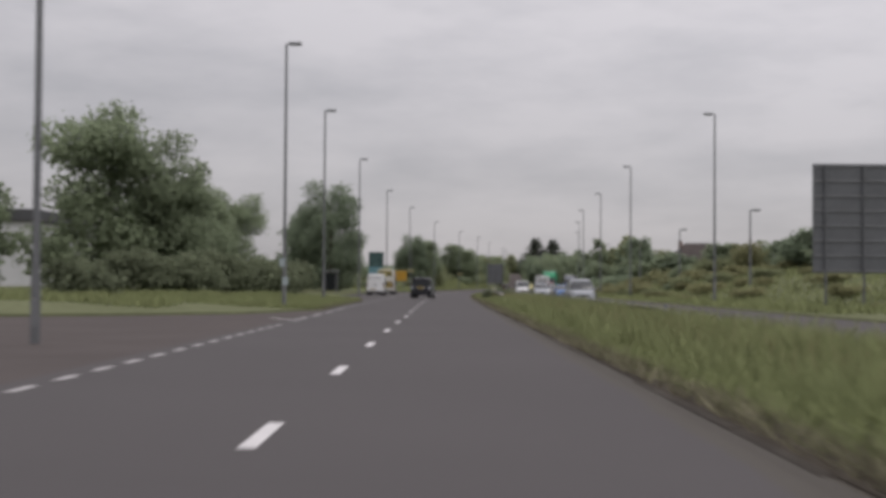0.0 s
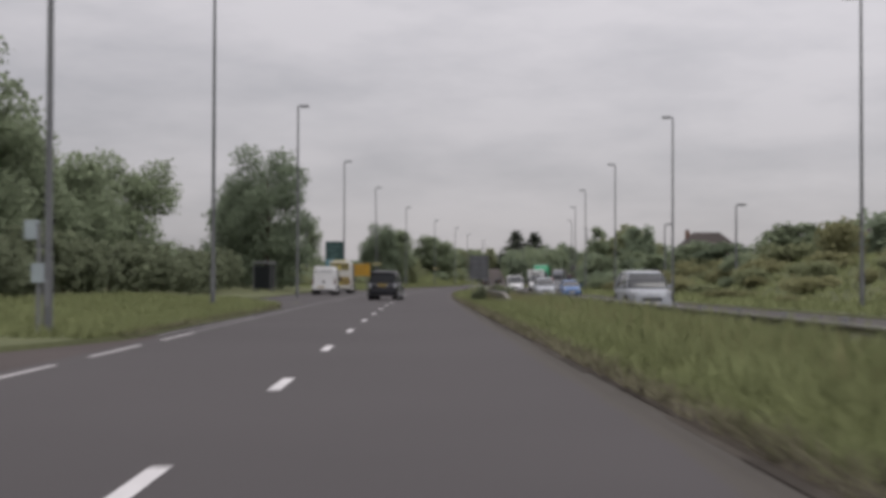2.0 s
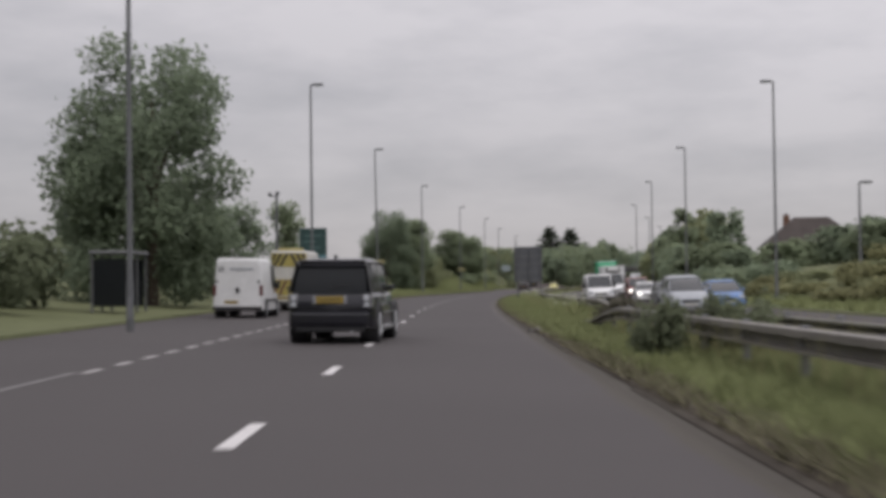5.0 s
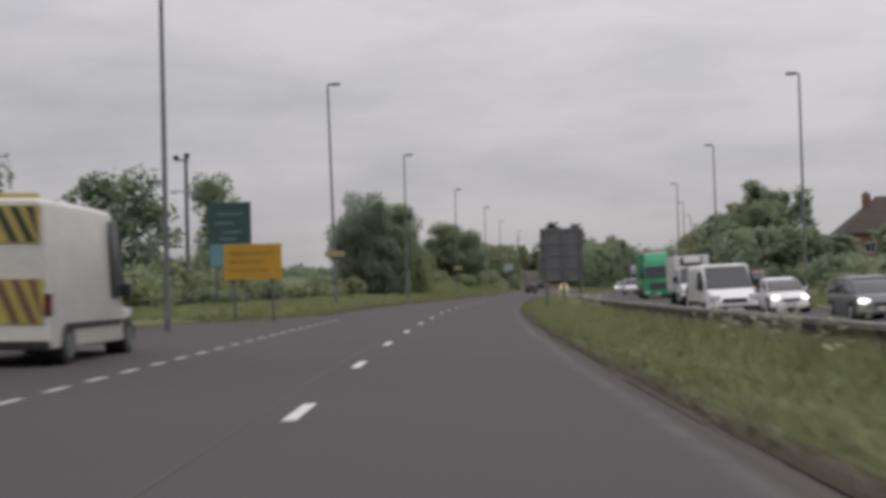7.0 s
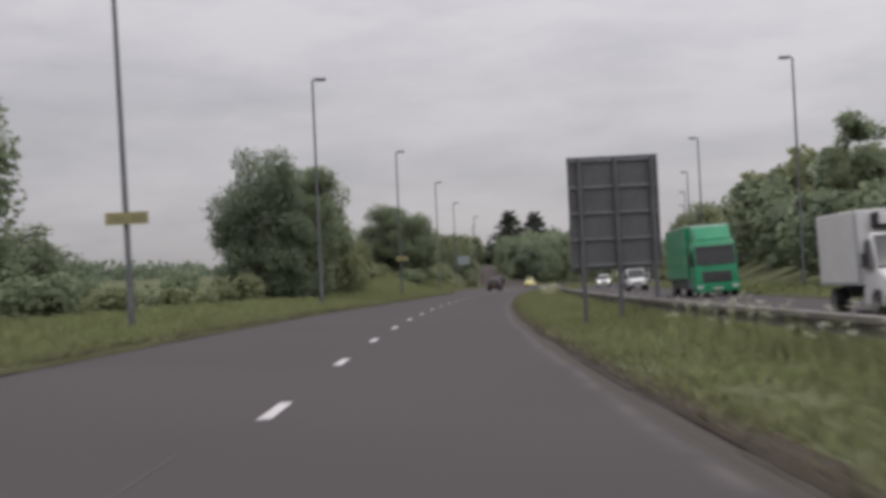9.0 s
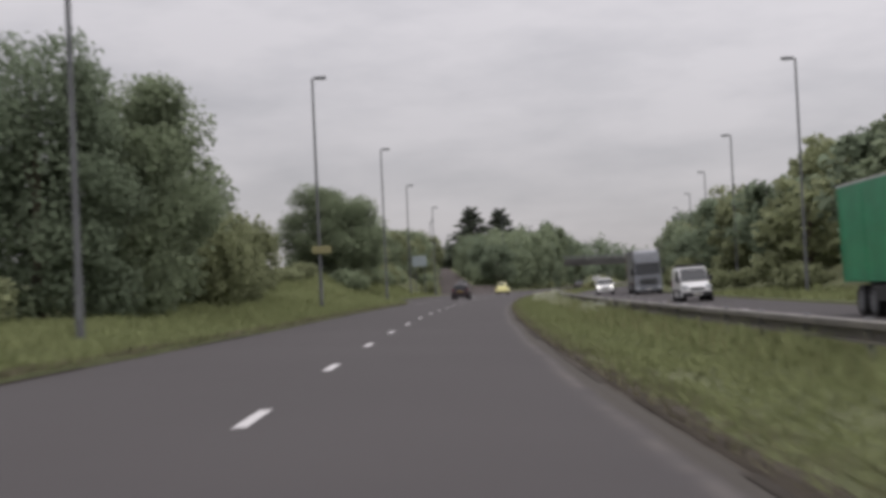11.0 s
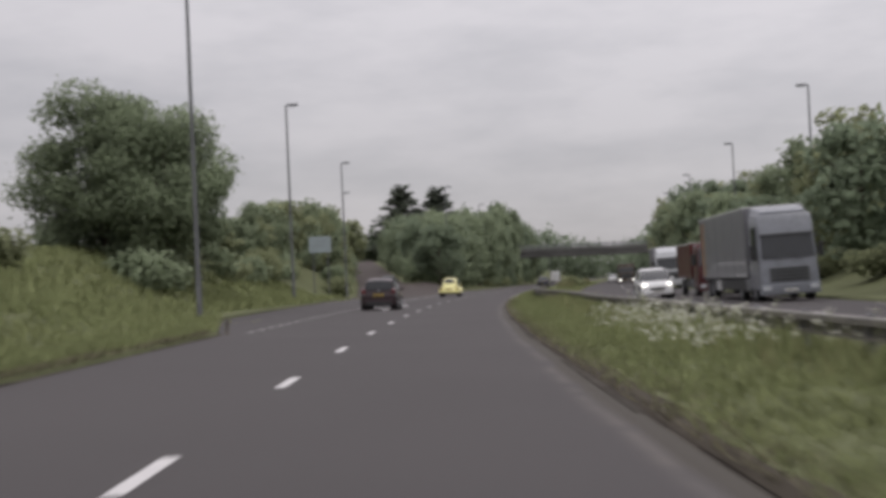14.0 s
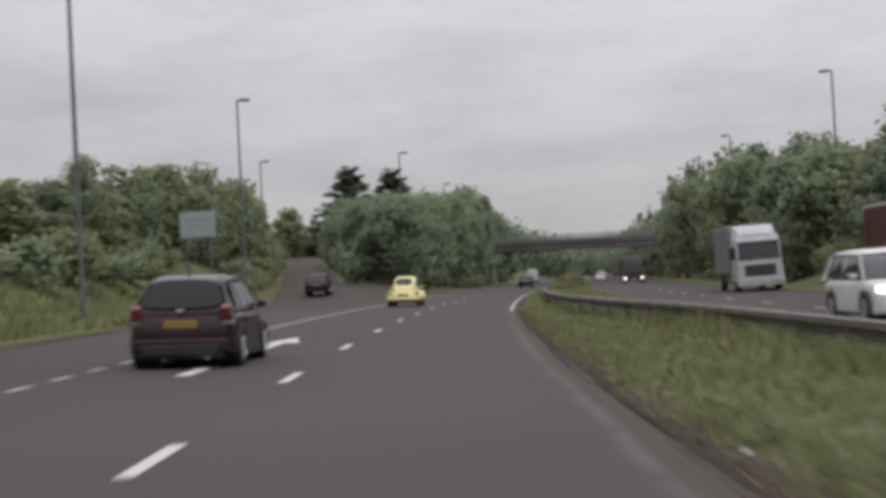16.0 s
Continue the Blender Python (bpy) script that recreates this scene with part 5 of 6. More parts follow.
def car(m, name, label, category, paint, L=3.9, W=1.7, H=1.5, belt=0.92, bonnet=0.95, screen=0.75, roof_end=0.25, tail=0.0, nose_z=0.72, wheel_r=0.3, clear=0.2, lights_on=False,
        group="", estate=True, roof_paint=None, glass=None, flare=0.0, rear_light="tall", rear_plate=True, cabin=0.74, pillar_paint=None):
    """A car standing with its nose towards +y. L, W, H: size; bonnet, screen: lengths of bonnet and windscreen seen from the side; roof_end: slope of the tailgate; tail: length of boot."""
    t = thing(name, m, label, category, group)
    glass = glass or SCREEN
    w, y0, y1 = W / 2, -L / 2, L / 2
    by = y1 - bonnet
    sec = [(y0, clear + 0.18, belt - 0.20, w * 0.80, w * 0.84), (y0 + 0.07, clear + 0.05, belt - 0.06, w * 0.9, w * 0.91), (y0 + 0.28, clear, belt - 0.01, w * 0.985, w * 0.95)]
    if tail:
        sec[1] = (y0 + 0.07, clear + 0.05, belt - 0.16, w * 0.88, w * 0.86)
        sec[2] = (y0 + 0.28, clear, belt - 0.07, w * 0.97, w * 0.92)
        sec.append((y0 + tail, clear, belt, w, w * 0.95))
    sec += [(y0 + L * 0.35, clear - 0.02, belt, w * 1.0, w * 0.955), (by - 0.1, clear - 0.02, belt - 0.01, w * 1.0, w * 0.95), (by + bonnet * 0.4, clear, belt - 0.07, w * 0.99, w * 0.9),
            (y1 - 0.3, clear, nose_z + 0.06, w * 0.95, w * 0.82), (y1 - 0.08, clear + 0.03, nose_z - 0.06, w * 0.86, w * 0.72), (y1, clear + 0.1, nose_z - 0.2, w * 0.76, w * 0.64)]
    body = part("body", loft(sec, 0.14), paint, t, smooth_shade=True)
    # cabin of glass, roof and pillars in paint
    g0, g1 = y0 + 0.06 + tail, by + 0.05
    r0, r1 = g0 + roof_end, g1 - screen
    wt, wb, top = w * cabin, w * 0.93, H - 0.055
    zb = belt - 0.05
    dome = 0.10 * (H - belt)
    part("glasshouse", loft([(g0, zb - 0.02, zb + 0.04, wb * 0.9, wb * 0.88), (g0 + roof_end * 0.45, zb, zb + (top - zb) * 0.52, wb * 0.97, (wb + wt) / 2 * 0.95), (r0, zb, top - dome * 0.6, wb, wt * 0.97), ((r0 + r1) / 2, zb, top, wb, wt),
                             (r1, zb, top - dome * 0.5, wb, wt), (g1 - screen * 0.45, zb, zb + (top - zb) * 0.5, wb * 0.98, (wb + wt) / 2 * 0.96), (g1, zb - 0.02, zb + 0.04, wb * 0.92, wb * 0.9)], 0.10), glass, t, "dark tinted windows", smooth_shade=True, sharp=50)
    part("roof", loft([(r0 - 0.10, top - dome - 0.07, top - dome * 0.9, wt * 0.96, wt * 0.84), (r0 + 0.12, top - 0.07, top + 0.01, wt * 1.04, wt * 0.9), ((r0 + r1) / 2, top - 0.06, H, wt * 1.06, wt * 0.9),
                       (r1 - 0.12, top - 0.07, top + 0.015, wt * 1.04, wt * 0.9), (r1 + 0.06, top - dome - 0.04, top - dome * 0.7, wt * 0.98, wt * 0.86)], 0.06), roof_paint or paint, t, smooth_shade=True, sharp=60)
    mid = (g0 + g1) / 2 - 0.1
    for sx in (-1, 1):
        for (ya, yb, ww) in ((g0, r0, 0.10), (g1, r1, 0.05), (mid - 0.05, mid - 0.02, 0.045), (g0 + 0.62, r0 + 0.55, 0.05)):
            a, c = Vector((sx * (wb + 0.004), ya, zb)), Vector((sx * (wt - 0.02), yb, top - 0.05))
            d = Vector((0, ww, 0))
            panel4("pillar", (a - d, a + d, c + d, c - d), pillar_paint or paint, t, 0.010)
        a = Vector((sx * (wb + 0.02), g1 - 0.45, belt + 0.02))
        part("door_mirror", box(min(a.x, a.x + sx * 0.17), max(a.x, a.x + sx * 0.17), a.y - 0.08, a.y + 0.06, a.z - 0.01, a.z + 0.11, 0.03), paint, t)
        for ys in (mid, mid - 0.95):
            part("door_handle", box(sx * w * 0.985 - 0.02, sx * w * 0.985 + 0.02, ys - 0.12, ys + 0.06, belt - 0.18, belt - 0.14, 0.008), paint, t)
        part("sill", box(sx * w * 0.97 - 0.03, sx * w * 0.97 + 0.03, y0 + 1.05, y1 - 1.05, clear - 0.05, clear + 0.06, 0.015), TRIM, t)
        for yc in (y0 + L * 0.185, y1 - L * 0.19):
            arch = [(sx * (w * 0.985 + flare), yc + (wheel_r + 0.07) * math.cos(a), wheel_r + (wheel_r + 0.07) * math.sin(a)) for a in np.linspace(-0.15, math.pi + 0.15, 13)]
            part("wheel_arch", tube(arch, [0.035] * 13, 6), TRIM if flare == 0 else paint, t)
            # no well is cut: a dark disc just proud of the body stands for its shade
            part("wheel_well_disc", tube([(sx * w * 0.6, yc, wheel_r + 0.02), (sx * (w + 0.004), yc, wheel_r + 0.02)], [wheel_r + 0.045] * 2, 18), TRIM, t)
            wheel(t, sx * (w - 0.082 + flare), yc, wheel_r, 0.2)
        # lamps
        if rear_light == "tall":
            part("tail_light", box(sx * w * 0.80 - 0.09, sx * w * 0.80 + 0.09, y0 + 0.0, y0 + 0.2, belt - 0.22, belt - 0.01, 0.04), LAMP_RED, t)
        elif rear_light == "round":
            part("tail_light", tube([(sx * w * 0.68, y0 + 0.22, belt - 0.28), (sx * w * 0.68, y0 + 0.0, belt - 0.28)], [0.1, 0.09], 14), LAMP_RED, t)
        else:
            part("tail_light", box(sx * w * 0.76 - 0.17, sx * w * 0.76 + 0.17, y0 + 0.0, y0 + 0.2, belt - 0.3, belt - 0.14, 0.03), LAMP_RED, t)
        hl = part("headlight", loft([(y1 - 0.34, nose_z - 0.14, nose_z + 0.02, 0.17, 0.15), (y1 - 0.06, nose_z - 0.15, nose_z - 0.02, 0.14, 0.12)], 0.04), LAMP_ON if lights_on else LAMP_CLEAR, t)
        for v in hl.data.vertices:
            v.co.x += sx * w * 0.68
    part("rear_bumper", box(-w * 0.88, w * 0.88, y0 - 0.06, y0 + 0.25, clear + 0.08, clear + 0.30, 0.05), paint, t)
    part("rear_valance", box(-w * 0.78, w * 0.78, y0 - 0.03, y0 + 0.25, clear - 0.03, clear + 0.10, 0.03), TRIM, t)
    part("front_bumper", box(-w * 0.80, w * 0.80, y1 - 0.22, y1 + 0.04, clear + 0.02, clear + 0.24, 0.05), paint, t)
    part("grille", box(-w * 0.42, w * 0.42, y1 - 0.1, y1 + 0.02, clear + 0.28, clear + 0.40, 0.015), TRIM, t)
    if rear_plate:
        zp = belt - 0.26 if not tail else clear + 0.42
        plate = part("number_plate", box(-0.26, 0.26, y0 - 0.012, y0 + 0.05, zp, zp + 0.115, 0.004), PLATE_Y, t, "yellow rear plate")
        plate_bars(plate, y0 - 0.016, -0.22, 0.22, zp + 0.03, zp + 0.085)
    pf = part("number_plate", box(-0.26, 0.26, y1 + 0.03, y1 + 0.055, clear + 0.14, clear + 0.25, 0.004), PLATE_W, t, "white front plate")
    plate_bars(pf, y1 + 0.055, -0.22, 0.22, clear + 0.17, clear + 0.22)
    part("exhaust", tube([(w * 0.5, y0 - 0.04, clear - 0.02), (w * 0.5, y0 + 0.2, clear - 0.02)], [0.03, 0.03], 8), CHROME, t)
    return t


def on_road(s, o, turn=0.0):
    m = place(s, o, float(road_z(s, o)), turn)
    return m @ Matrix.Rotation(float(np.arctan(tilt(s))), 4, "Y")


MAROON = car_paint("maroon_paint", (0.030, 0.0155, 0.0185))
YELLOW = car_paint("lemon_paint", (0.82, 0.77, 0.36), 0.1)
BLACK = car_paint("black_paint", (0.008, 0.008, 0.011))
NAVY = car_paint("dark_blue_paint", (0.014, 0.016, 0.03))
SILVER = car_paint("silver_paint", (0.36, 0.38, 0.41))
GREY = car_paint("grey_paint", (0.13, 0.135, 0.14))
WHITE = car_paint("white_paint", (0.72, 0.72, 0.72), 0.1)
BLUE = car_paint("blue_paint", (0.10, 0.20, 0.42))
RED = car_paint("red_paint", (0.075, 0.018, 0.02))
GREEN = car_paint("green_paint", (0.02, 0.28, 0.13))

# paler roof colour: the sky's reflection on the maroon is put into the paint
mhatch = car(on_road(367.1, -2.06), "hatchback", "dark maroon five-door hatchback in the nearside lane", "car", MAROON, 3.9, 1.76, 1.53, 0.93, 0.85, 0.95, 0.52, cabin=0.68, glass=MAROON, rear_light="none_here", roof_paint=car_paint("maroon_roof_sheen", (0.11, 0.085, 0.09)))
part("roof_aerial", tube([(0, -1.1, 1.5), (0, -1.35, 1.72)], [0.012, 0.006], 6), TRIM, mhatch)
part("badge", box(-0.06, 0.06, -1.96, -1.90, 0.90, 0.97, 0.01), CHROME, mhatch)
for ob in [c for c in mhatch.children if c.name.startswith("tail_light")]:
    bpy.data.objects.remove(ob)
rounded_pane("rear_window", ((-0.71, -1.875, 0.965), (0.71, -1.875, 0.965), (0.52, -1.440, 1.425), (-0.52, -1.440, 1.425)), mhatch, round_by=0.26, thick=0.03, label="dark tinted rear window")
rounded_pane("windscreen", ((0.70, 1.03, 0.97), (-0.70, 1.03, 0.97), (-0.54, 0.30, 1.40), (0.54, 0.30, 1.40)), mhatch, round_by=0.14, thick=0.03)
for sx in (-1, 1):
    for ya, yb, yc, yd in ((-1.40, -0.98, -0.98, -1.16), (-0.90, -0.16, -0.16, -0.86), (-0.08, 0.72, 0.12, -0.08)):
        q = [(sx * 0.805, ya, 0.97), (sx * 0.805, yb, 0.97), (sx * 0.655, yc, 1.37), (sx * 0.655, yd, 1.37)]
        rounded_pane("side_window", q if sx > 0 else [q[1], q[0], q[3], q[2]], mhatch, round_by=0.12, thick=0.022)
    lens = part("tail_light", loft([(-1.965, 0.80, 0.98, 0.10, 0.07), (-1.86, 0.74, 1.04, 0.125, 0.085), (-1.62, 0.80, 0.99, 0.10, 0.07)], 0.05), LAMP_RED, mhatch, "dark red tail light over a clear lens")
    for v in lens.data.vertices:
        v.co.x += sx * 0.725
    part("clear_lens", box(sx * 0.76 - 0.10, sx * 0.76 + 0.10, -1.95, -1.72, 0.70, 0.78, 0.03), LAMP_GREY, lens)
part("rear_diffuser", box(-0.62, 0.62, -2.03, -1.90, 0.22, 0.40, 0.03), TRIM, mhatch)


def round_car(m, label, paint):
    """A small round-backed car with separate wings, nose towards +y."""
    t = thing("small_car", m, label, "car")
    part("body", loft([(-1.98, 0.34, 0.56, 0.50, 0.44), (-1.86, 0.28, 0.76, 0.58, 0.50), (-1.55, 0.26, 0.94, 0.66, 0.58), (-1.0, 0.26, 0.97, 0.70, 0.64), (0.9, 0.26, 0.95, 0.70, 0.64), (1.4, 0.28, 0.86, 0.64, 0.52), (1.8, 0.32, 0.68, 0.54, 0.42), (1.96, 0.38, 0.54, 0.44, 0.36)], 0.22, 6), paint, t, smooth_shade=True, sharp=60)
    part("cabin", loft([(-1.78, 0.74, 0.84, 0.50, 0.44), (-1.52, 0.80, 1.10, 0.60, 0.50), (-1.2, 0.84, 1.30, 0.66, 0.54), (-0.8, 0.86, 1.46, 0.69, 0.56), (-0.3, 0.86, 1.545, 0.70, 0.57), (0.15, 0.86, 1.52, 0.70, 0.57), (0.45, 0.86, 1.38, 0.69, 0.57), (0.72, 0.86, 1.12, 0.68, 0.58), (0.92, 0.86, 0.96, 0.66, 0.60)], 0.26, 6), paint, t, smooth_shade=True, sharp=70)
    rounded_pane("rear_window", ((-0.46, -1.50, 1.09), (0.46, -1.50, 1.09), (0.38, -0.93, 1.405), (-0.38, -0.93, 1.405)), t, round_by=0.30, thick=0.05, label="dark oval rear window")
    rounded_pane("windscreen", ((0.56, 0.84, 1.02), (-0.56, 0.84, 1.02), (-0.44, 0.40, 1.40), (0.44, 0.40, 1.40)), t, round_by=0.2, thick=0.04)
    for sx in (-1, 1):
        for ya, yb, yc, yd in ((-1.02, -0.42, -0.42, -0.78), (-0.34, 0.50, 0.22, -0.34)):
            q = [(sx * 0.692, ya, 1.0), (sx * 0.692, yb, 1.0), (sx * 0.600, yc, 1.34), (sx * 0.600, yd, 1.34)]
            rounded_pane("side_window", q if sx > 0 else [q[1], q[0], q[3], q[2]], t, round_by=0.2, thick=0.02)
        for yc in (-1.24, 1.24):
            bm = bmesh.new()
            bmesh.ops.create_uvsphere(bm, u_segments=20, v_segments=12, radius=1.0)
            for v in bm.verts:
                v.co = (sx * 0.70 + v.co.x * 0.20, yc + v.co.y * 0.60, 0.42 + v.co.z * (0.40 if v.co.z > 0 else 0.16))
            part("wing", bm, paint, t, smooth_shade=True, sharp=80)
            wheel(t, sx * 0.72, yc, 0.31, 0.19, ALLOY)
        part("running_board", box(sx * 0.76 - 0.09, sx * 0.76 + 0.09, -0.72, 0.72, 0.27, 0.32, 0.015), TRIM, t)
        part("tail_light", tube([(sx * 0.70, -1.70, 0.67), (sx * 0.70, -1.79, 0.66)], [0.085, 0.075], 14), LAMP_RED, t, "dark red round tail light")
        part("headlight", tube([(sx * 0.68, 1.70, 0.66), (sx * 0.68, 1.80, 0.66)], [0.10, 0.09], 14), LAMP_CLEAR, t)
        part("door_mirror", box(sx * 0.80 - 0.08, sx * 0.80 + 0.08, 0.42, 0.54, 0.98, 1.09, 0.03), paint, t)
        part("door_handle", box(sx * 0.705 - 0.015, sx * 0.705 + 0.015, -0.30, -0.14, 0.84, 0.87, 0.006), CHROME, t)
    part("rear_bumper", box(-0.76, 0.76, -2.06, -1.92, 0.34, 0.46, 0.04), paint, t)
    part("front_bumper", box(-0.74, 0.74, 1.90, 2.04, 0.34, 0.46, 0.04), paint, t)
    part("underside", box(-0.62, 0.62, -1.85, 1.85, 0.20, 0.30, 0.03), TRIM, t)
    plate = part("number_plate", box(-0.26, 0.26, -2.00, -1.955, 0.56, 0.67, 0.004), PLATE_Y, t, "yellow rear plate")
    plate_bars(plate, -2.004, -0.22, 0.22, 0.59, 0.645)
    part("exhaust", tube([(0.25, -2.04, 0.24), (0.25, -1.8, 0.24)], [0.03, 0.03], 8), CHROME, t)
    return t


round_car(on_road(414.2, -1.75) @ Matrix.Scale(0.99, 4), "bright lemon yellow rounded small car with dark oval rear window", YELLOW)
saloon = car(on_road(509, 1.4), "saloon_car", "dark navy saloon car far ahead", "car", NAVY, 4.4, 1.76, 1.42, 0.9, 1.15, 0.85, 0.55, tail=0.45, rear_light="wide")


def suv(m, label, paint):
    t = car(m, "suv", label, "car", paint, 4.95, 1.95, 1.90, 1.16, 1.25, 0.7, 0.20, nose_z=1.0, wheel_r=0.41, clear=0.30, rear_light="none_here", roof_paint=paint, glass=GLASS, cabin=0.80, pillar_paint=TRIM)
    for ob in [c for c in t.children if c.name.startswith(("tail_light", "number_plate"))]:
        for k in list(ob.children):
            bpy.data.objects.remove(k)
        bpy.data.objects.remove(ob)
    for sx in (-1, 1):
        lens = part("tail_light", box(sx * 0.815 - 0.115, sx * 0.815 + 0.115, -2.475, -2.16, 0.77, 1.10, 0.05), LAMP_GREY, t, "grey clear tail light cluster")
        for z in (0.86, 1.01):
            part("reflector", tube([(sx * 0.80, -2.47, z), (sx * 0.80, -2.484, z)], [0.062, 0.055], 14), LAMP_CLEAR, lens)
        part("side_trim", box(sx * 0.97 - 0.02, sx * 0.97 + 0.02, -0.95, 0.95, 0.66, 0.69, 0.008), GREY, t)
        part("side_step", box(sx * 0.98 - 0.06, sx * 0.98 + 0.04, -0.98, 0.98, 0.30, 0.36, 0.02), CHROME, t, "bright metal side step")
    p = part("number_plate", box(-0.29, 0.29, -2.50, -2.42, 0.90, 1.04, 0.004), PLATE_Y, t, "yellow rear plate")
    plate_bars(p, -2.504, -0.25, 0.25, 0.935, 1.005)
    for sx in (-1, 1):
        part("plate_trim", box(sx * 0.34 - 0.03, sx * 0.34 + 0.03, -2.50, -2.42, 0.87, 1.06, 0.008), CHROME, t)
    part("split_line", box(-0.9, 0.9, -2.492, -2.45, 0.80, 0.82), TRIM, t)
    for ob in t.children:
        if ob.name.startswith("door_mirror"):
            for v in ob.data.vertices:
                v.co.y -= 0.28
                v.co.x *= 0.97
    part("aerial_fin", box(-0.03, 0.03, -1.75, -1.55, 1.88, 1.96, 0.01), paint, t)
    part("tailgate_spoiler", box(-0.74, 0.74, -2.30, -2.05, 1.80, 1.845, 0.018), paint, t)
    part("rear_wiper", tube([(0.0, -2.40, 1.24), (0.42, -2.385, 1.30)], [0.014, 0.008], 6), TRIM, t)
    part("lower_bumper", box(-0.86, 0.86, -2.55, -2.30, 0.42, 0.70, 0.06), paint, t)
    return t


GLOSS_BLACK = material("glossy_black_paint", (0.012, 0.012, 0.018), 0.26, vary=0.3, scale=0.9, fine=5, coat=0.4, spec=0.45)
suv(on_road(130.2, -0.56, -4.0), "large glossy black four-wheel-drive between lanes", GLOSS_BLACK)


def panel_van(m, label, paint, L=4.9, H=1.97, W=1.9, rear_windows=False, name="van", lights_on=False, group=""):
    t = thing(name, m, label, "van", group)
    w, y0, y1 = W / 2, -L / 2, L / 2
    body = part("body", loft([(y0, 0.32, H - 0.08, w * 0.95, w * 0.82), (y0 + 0.06, 0.28, H - 0.02, w * 0.98, w * 0.85), (y0 + L * 0.5, 0.26, H, w, w * 0.85), (y1 - 1.75, 0.26, H - 0.02, w, w * 0.84),
                              (y1 - 0.95, 0.26, 1.12, w * 0.99, w * 0.86), (y1 - 0.3, 0.28, 0.98, w * 0.95, w * 0.8), (y1, 0.34, 0.72, w * 0.84, w * 0.72)], 0.14), paint, t, smooth_shade=True)
    panel4("windscreen", ((-w * 0.82, y1 - 0.93, 1.17), (w * 0.82, y1 - 0.93, 1.17), (w * 0.74, y1 - 1.68, H - 0.1), (-w * 0.74, y1 - 1.68, H - 0.1)), SCREEN, t, 0.02, "dark windscreen")
    for sx in (-1, 1):
        panel4("side_window", ((sx * w * 0.985, y1 - 2.15, 1.15), (sx * w * 0.985, y1 - 1.15, 1.15), (sx * w * 0.90, y1 - 1.62, H - 0.24), (sx * w * 0.90, y1 - 2.15, H - 0.24)), GLASS, t, 0.02)
        part("door_mirror", box(sx * w * 1.04 - 0.07, sx * w * 1.04 + 0.07, y1 - 1.25, y1 - 1.1, 1.12, 1.42, 0.03), TRIM, t)
        part("tail_light", box(sx * w * 0.91 - 0.06, sx * w * 0.91 + 0.06, y0 - 0.015, y0 + 0.1, 0.85, 1.25, 0.02), LAMP_RED, t)
        part("headlight", box(sx * w * 0.68 - 0.17, sx * w * 0.68 + 0.17, y1 - 0.16, y1 - 0.02, 0.72, 0.92, 0.04), LAMP_ON if lights_on else LAMP_CLEAR, t)
        part("side_moulding", box(sx * w - 0.02, sx * w + 0.025, y0 + 0.9, y1 - 1.6, 0.62, 0.72, 0.01), TRIM, t)
        for yc in (y0 + 0.95, y1 - 0.95):
            # dark disc in place of the shaded opening round the wheel
            part("wheel_well_disc", tube([(sx * w * 0.6, yc, 0.34), (sx * (w + 0.004), yc, 0.34)], [0.385] * 2, 18), TRIM, t)
            wheel(t, sx * (w - 0.082), yc, 0.33, 0.2, STEEL)
        door = part("rear_door", box(min(sx * 0.012, sx * w * 0.8), max(sx * 0.012, sx * w * 0.8), y0 - 0.025, y0 + 0.01, 0.42, H - 0.16, 0.02), paint, t)
        if rear_windows:
            part("pane", box(sx * 0.45 - 0.3, sx * 0.45 + 0.3, y0 - 0.034, y0 - 0.02, 1.2, 1.7, 0.02), GLASS, door)
        part("hinge", box(sx * w * 0.82 - 0.05, sx * w * 0.82 + 0.05, y0 - 0.035, y0 + 0.01, 1.35, 1.42, 0.006), TRIM, door)
    part("door_handle", box(-0.07, 0.07, y0 - 0.05, y0 - 0.02, 0.95, 1.15, 0.01), TRIM, t)
    part("rear_bumper", box(-w * 0.95, w * 0.95, y0 - 0.08, y0 + 0.15, 0.3, 0.44, 0.03), TRIM, t)
    part("front_bumper", box(-w * 0.9, w * 0.9, y1 - 0.2, y1 + 0.06, 0.28, 0.55, 0.05), TRIM, t)
    part("grille", box(-w * 0.42, w * 0.42, y1 - 0.1, y1 + 0.02, 0.66, 0.8, 0.015), TRIM, t)
    pl = part("number_plate", box(-0.5, 0.02, y0 - 0.036, y0 - 0.02, 0.55, 0.66, 0.004), PLATE_Y, t, "yellow rear plate")
    plate_bars(pl, y0 - 0.04, -0.47, -0.01, 0.58, 0.635)
    pf = part("number_plate", box(-0.26, 0.26, y1 + 0.05, y1 + 0.07, 0.36, 0.47, 0.004), PLATE_W, t, "white front plate")
    plate_bars(pf, y1 + 0.07, -0.22, 0.22, 0.39, 0.445)
    return t


van = panel_van(on_road(152.8, -6.35), "white panel van with twin rear doors in the slip lane", WHITE, 5.0, 2.3, 1.95)
for k in range(2):
    part("door_ladder_mark", box(-0.72 + 0.12 * k, -0.66 + 0.12 * k, -2.54, -2.52, 1.75, 1.95), GREY, van)
part("lettering_bar", box(-0.3, 0.6, -2.54, -2.52, 1.82, 1.9), SILVER, van)


HAZ_Y = material("hazard_yellow", (0.42, 0.35, 0.10), 0.5, vary=0.15, scale=2)
HAZ_R = material("hazard_red", (0.16, 0.08, 0.05), 0.5, vary=0.2, scale=2)


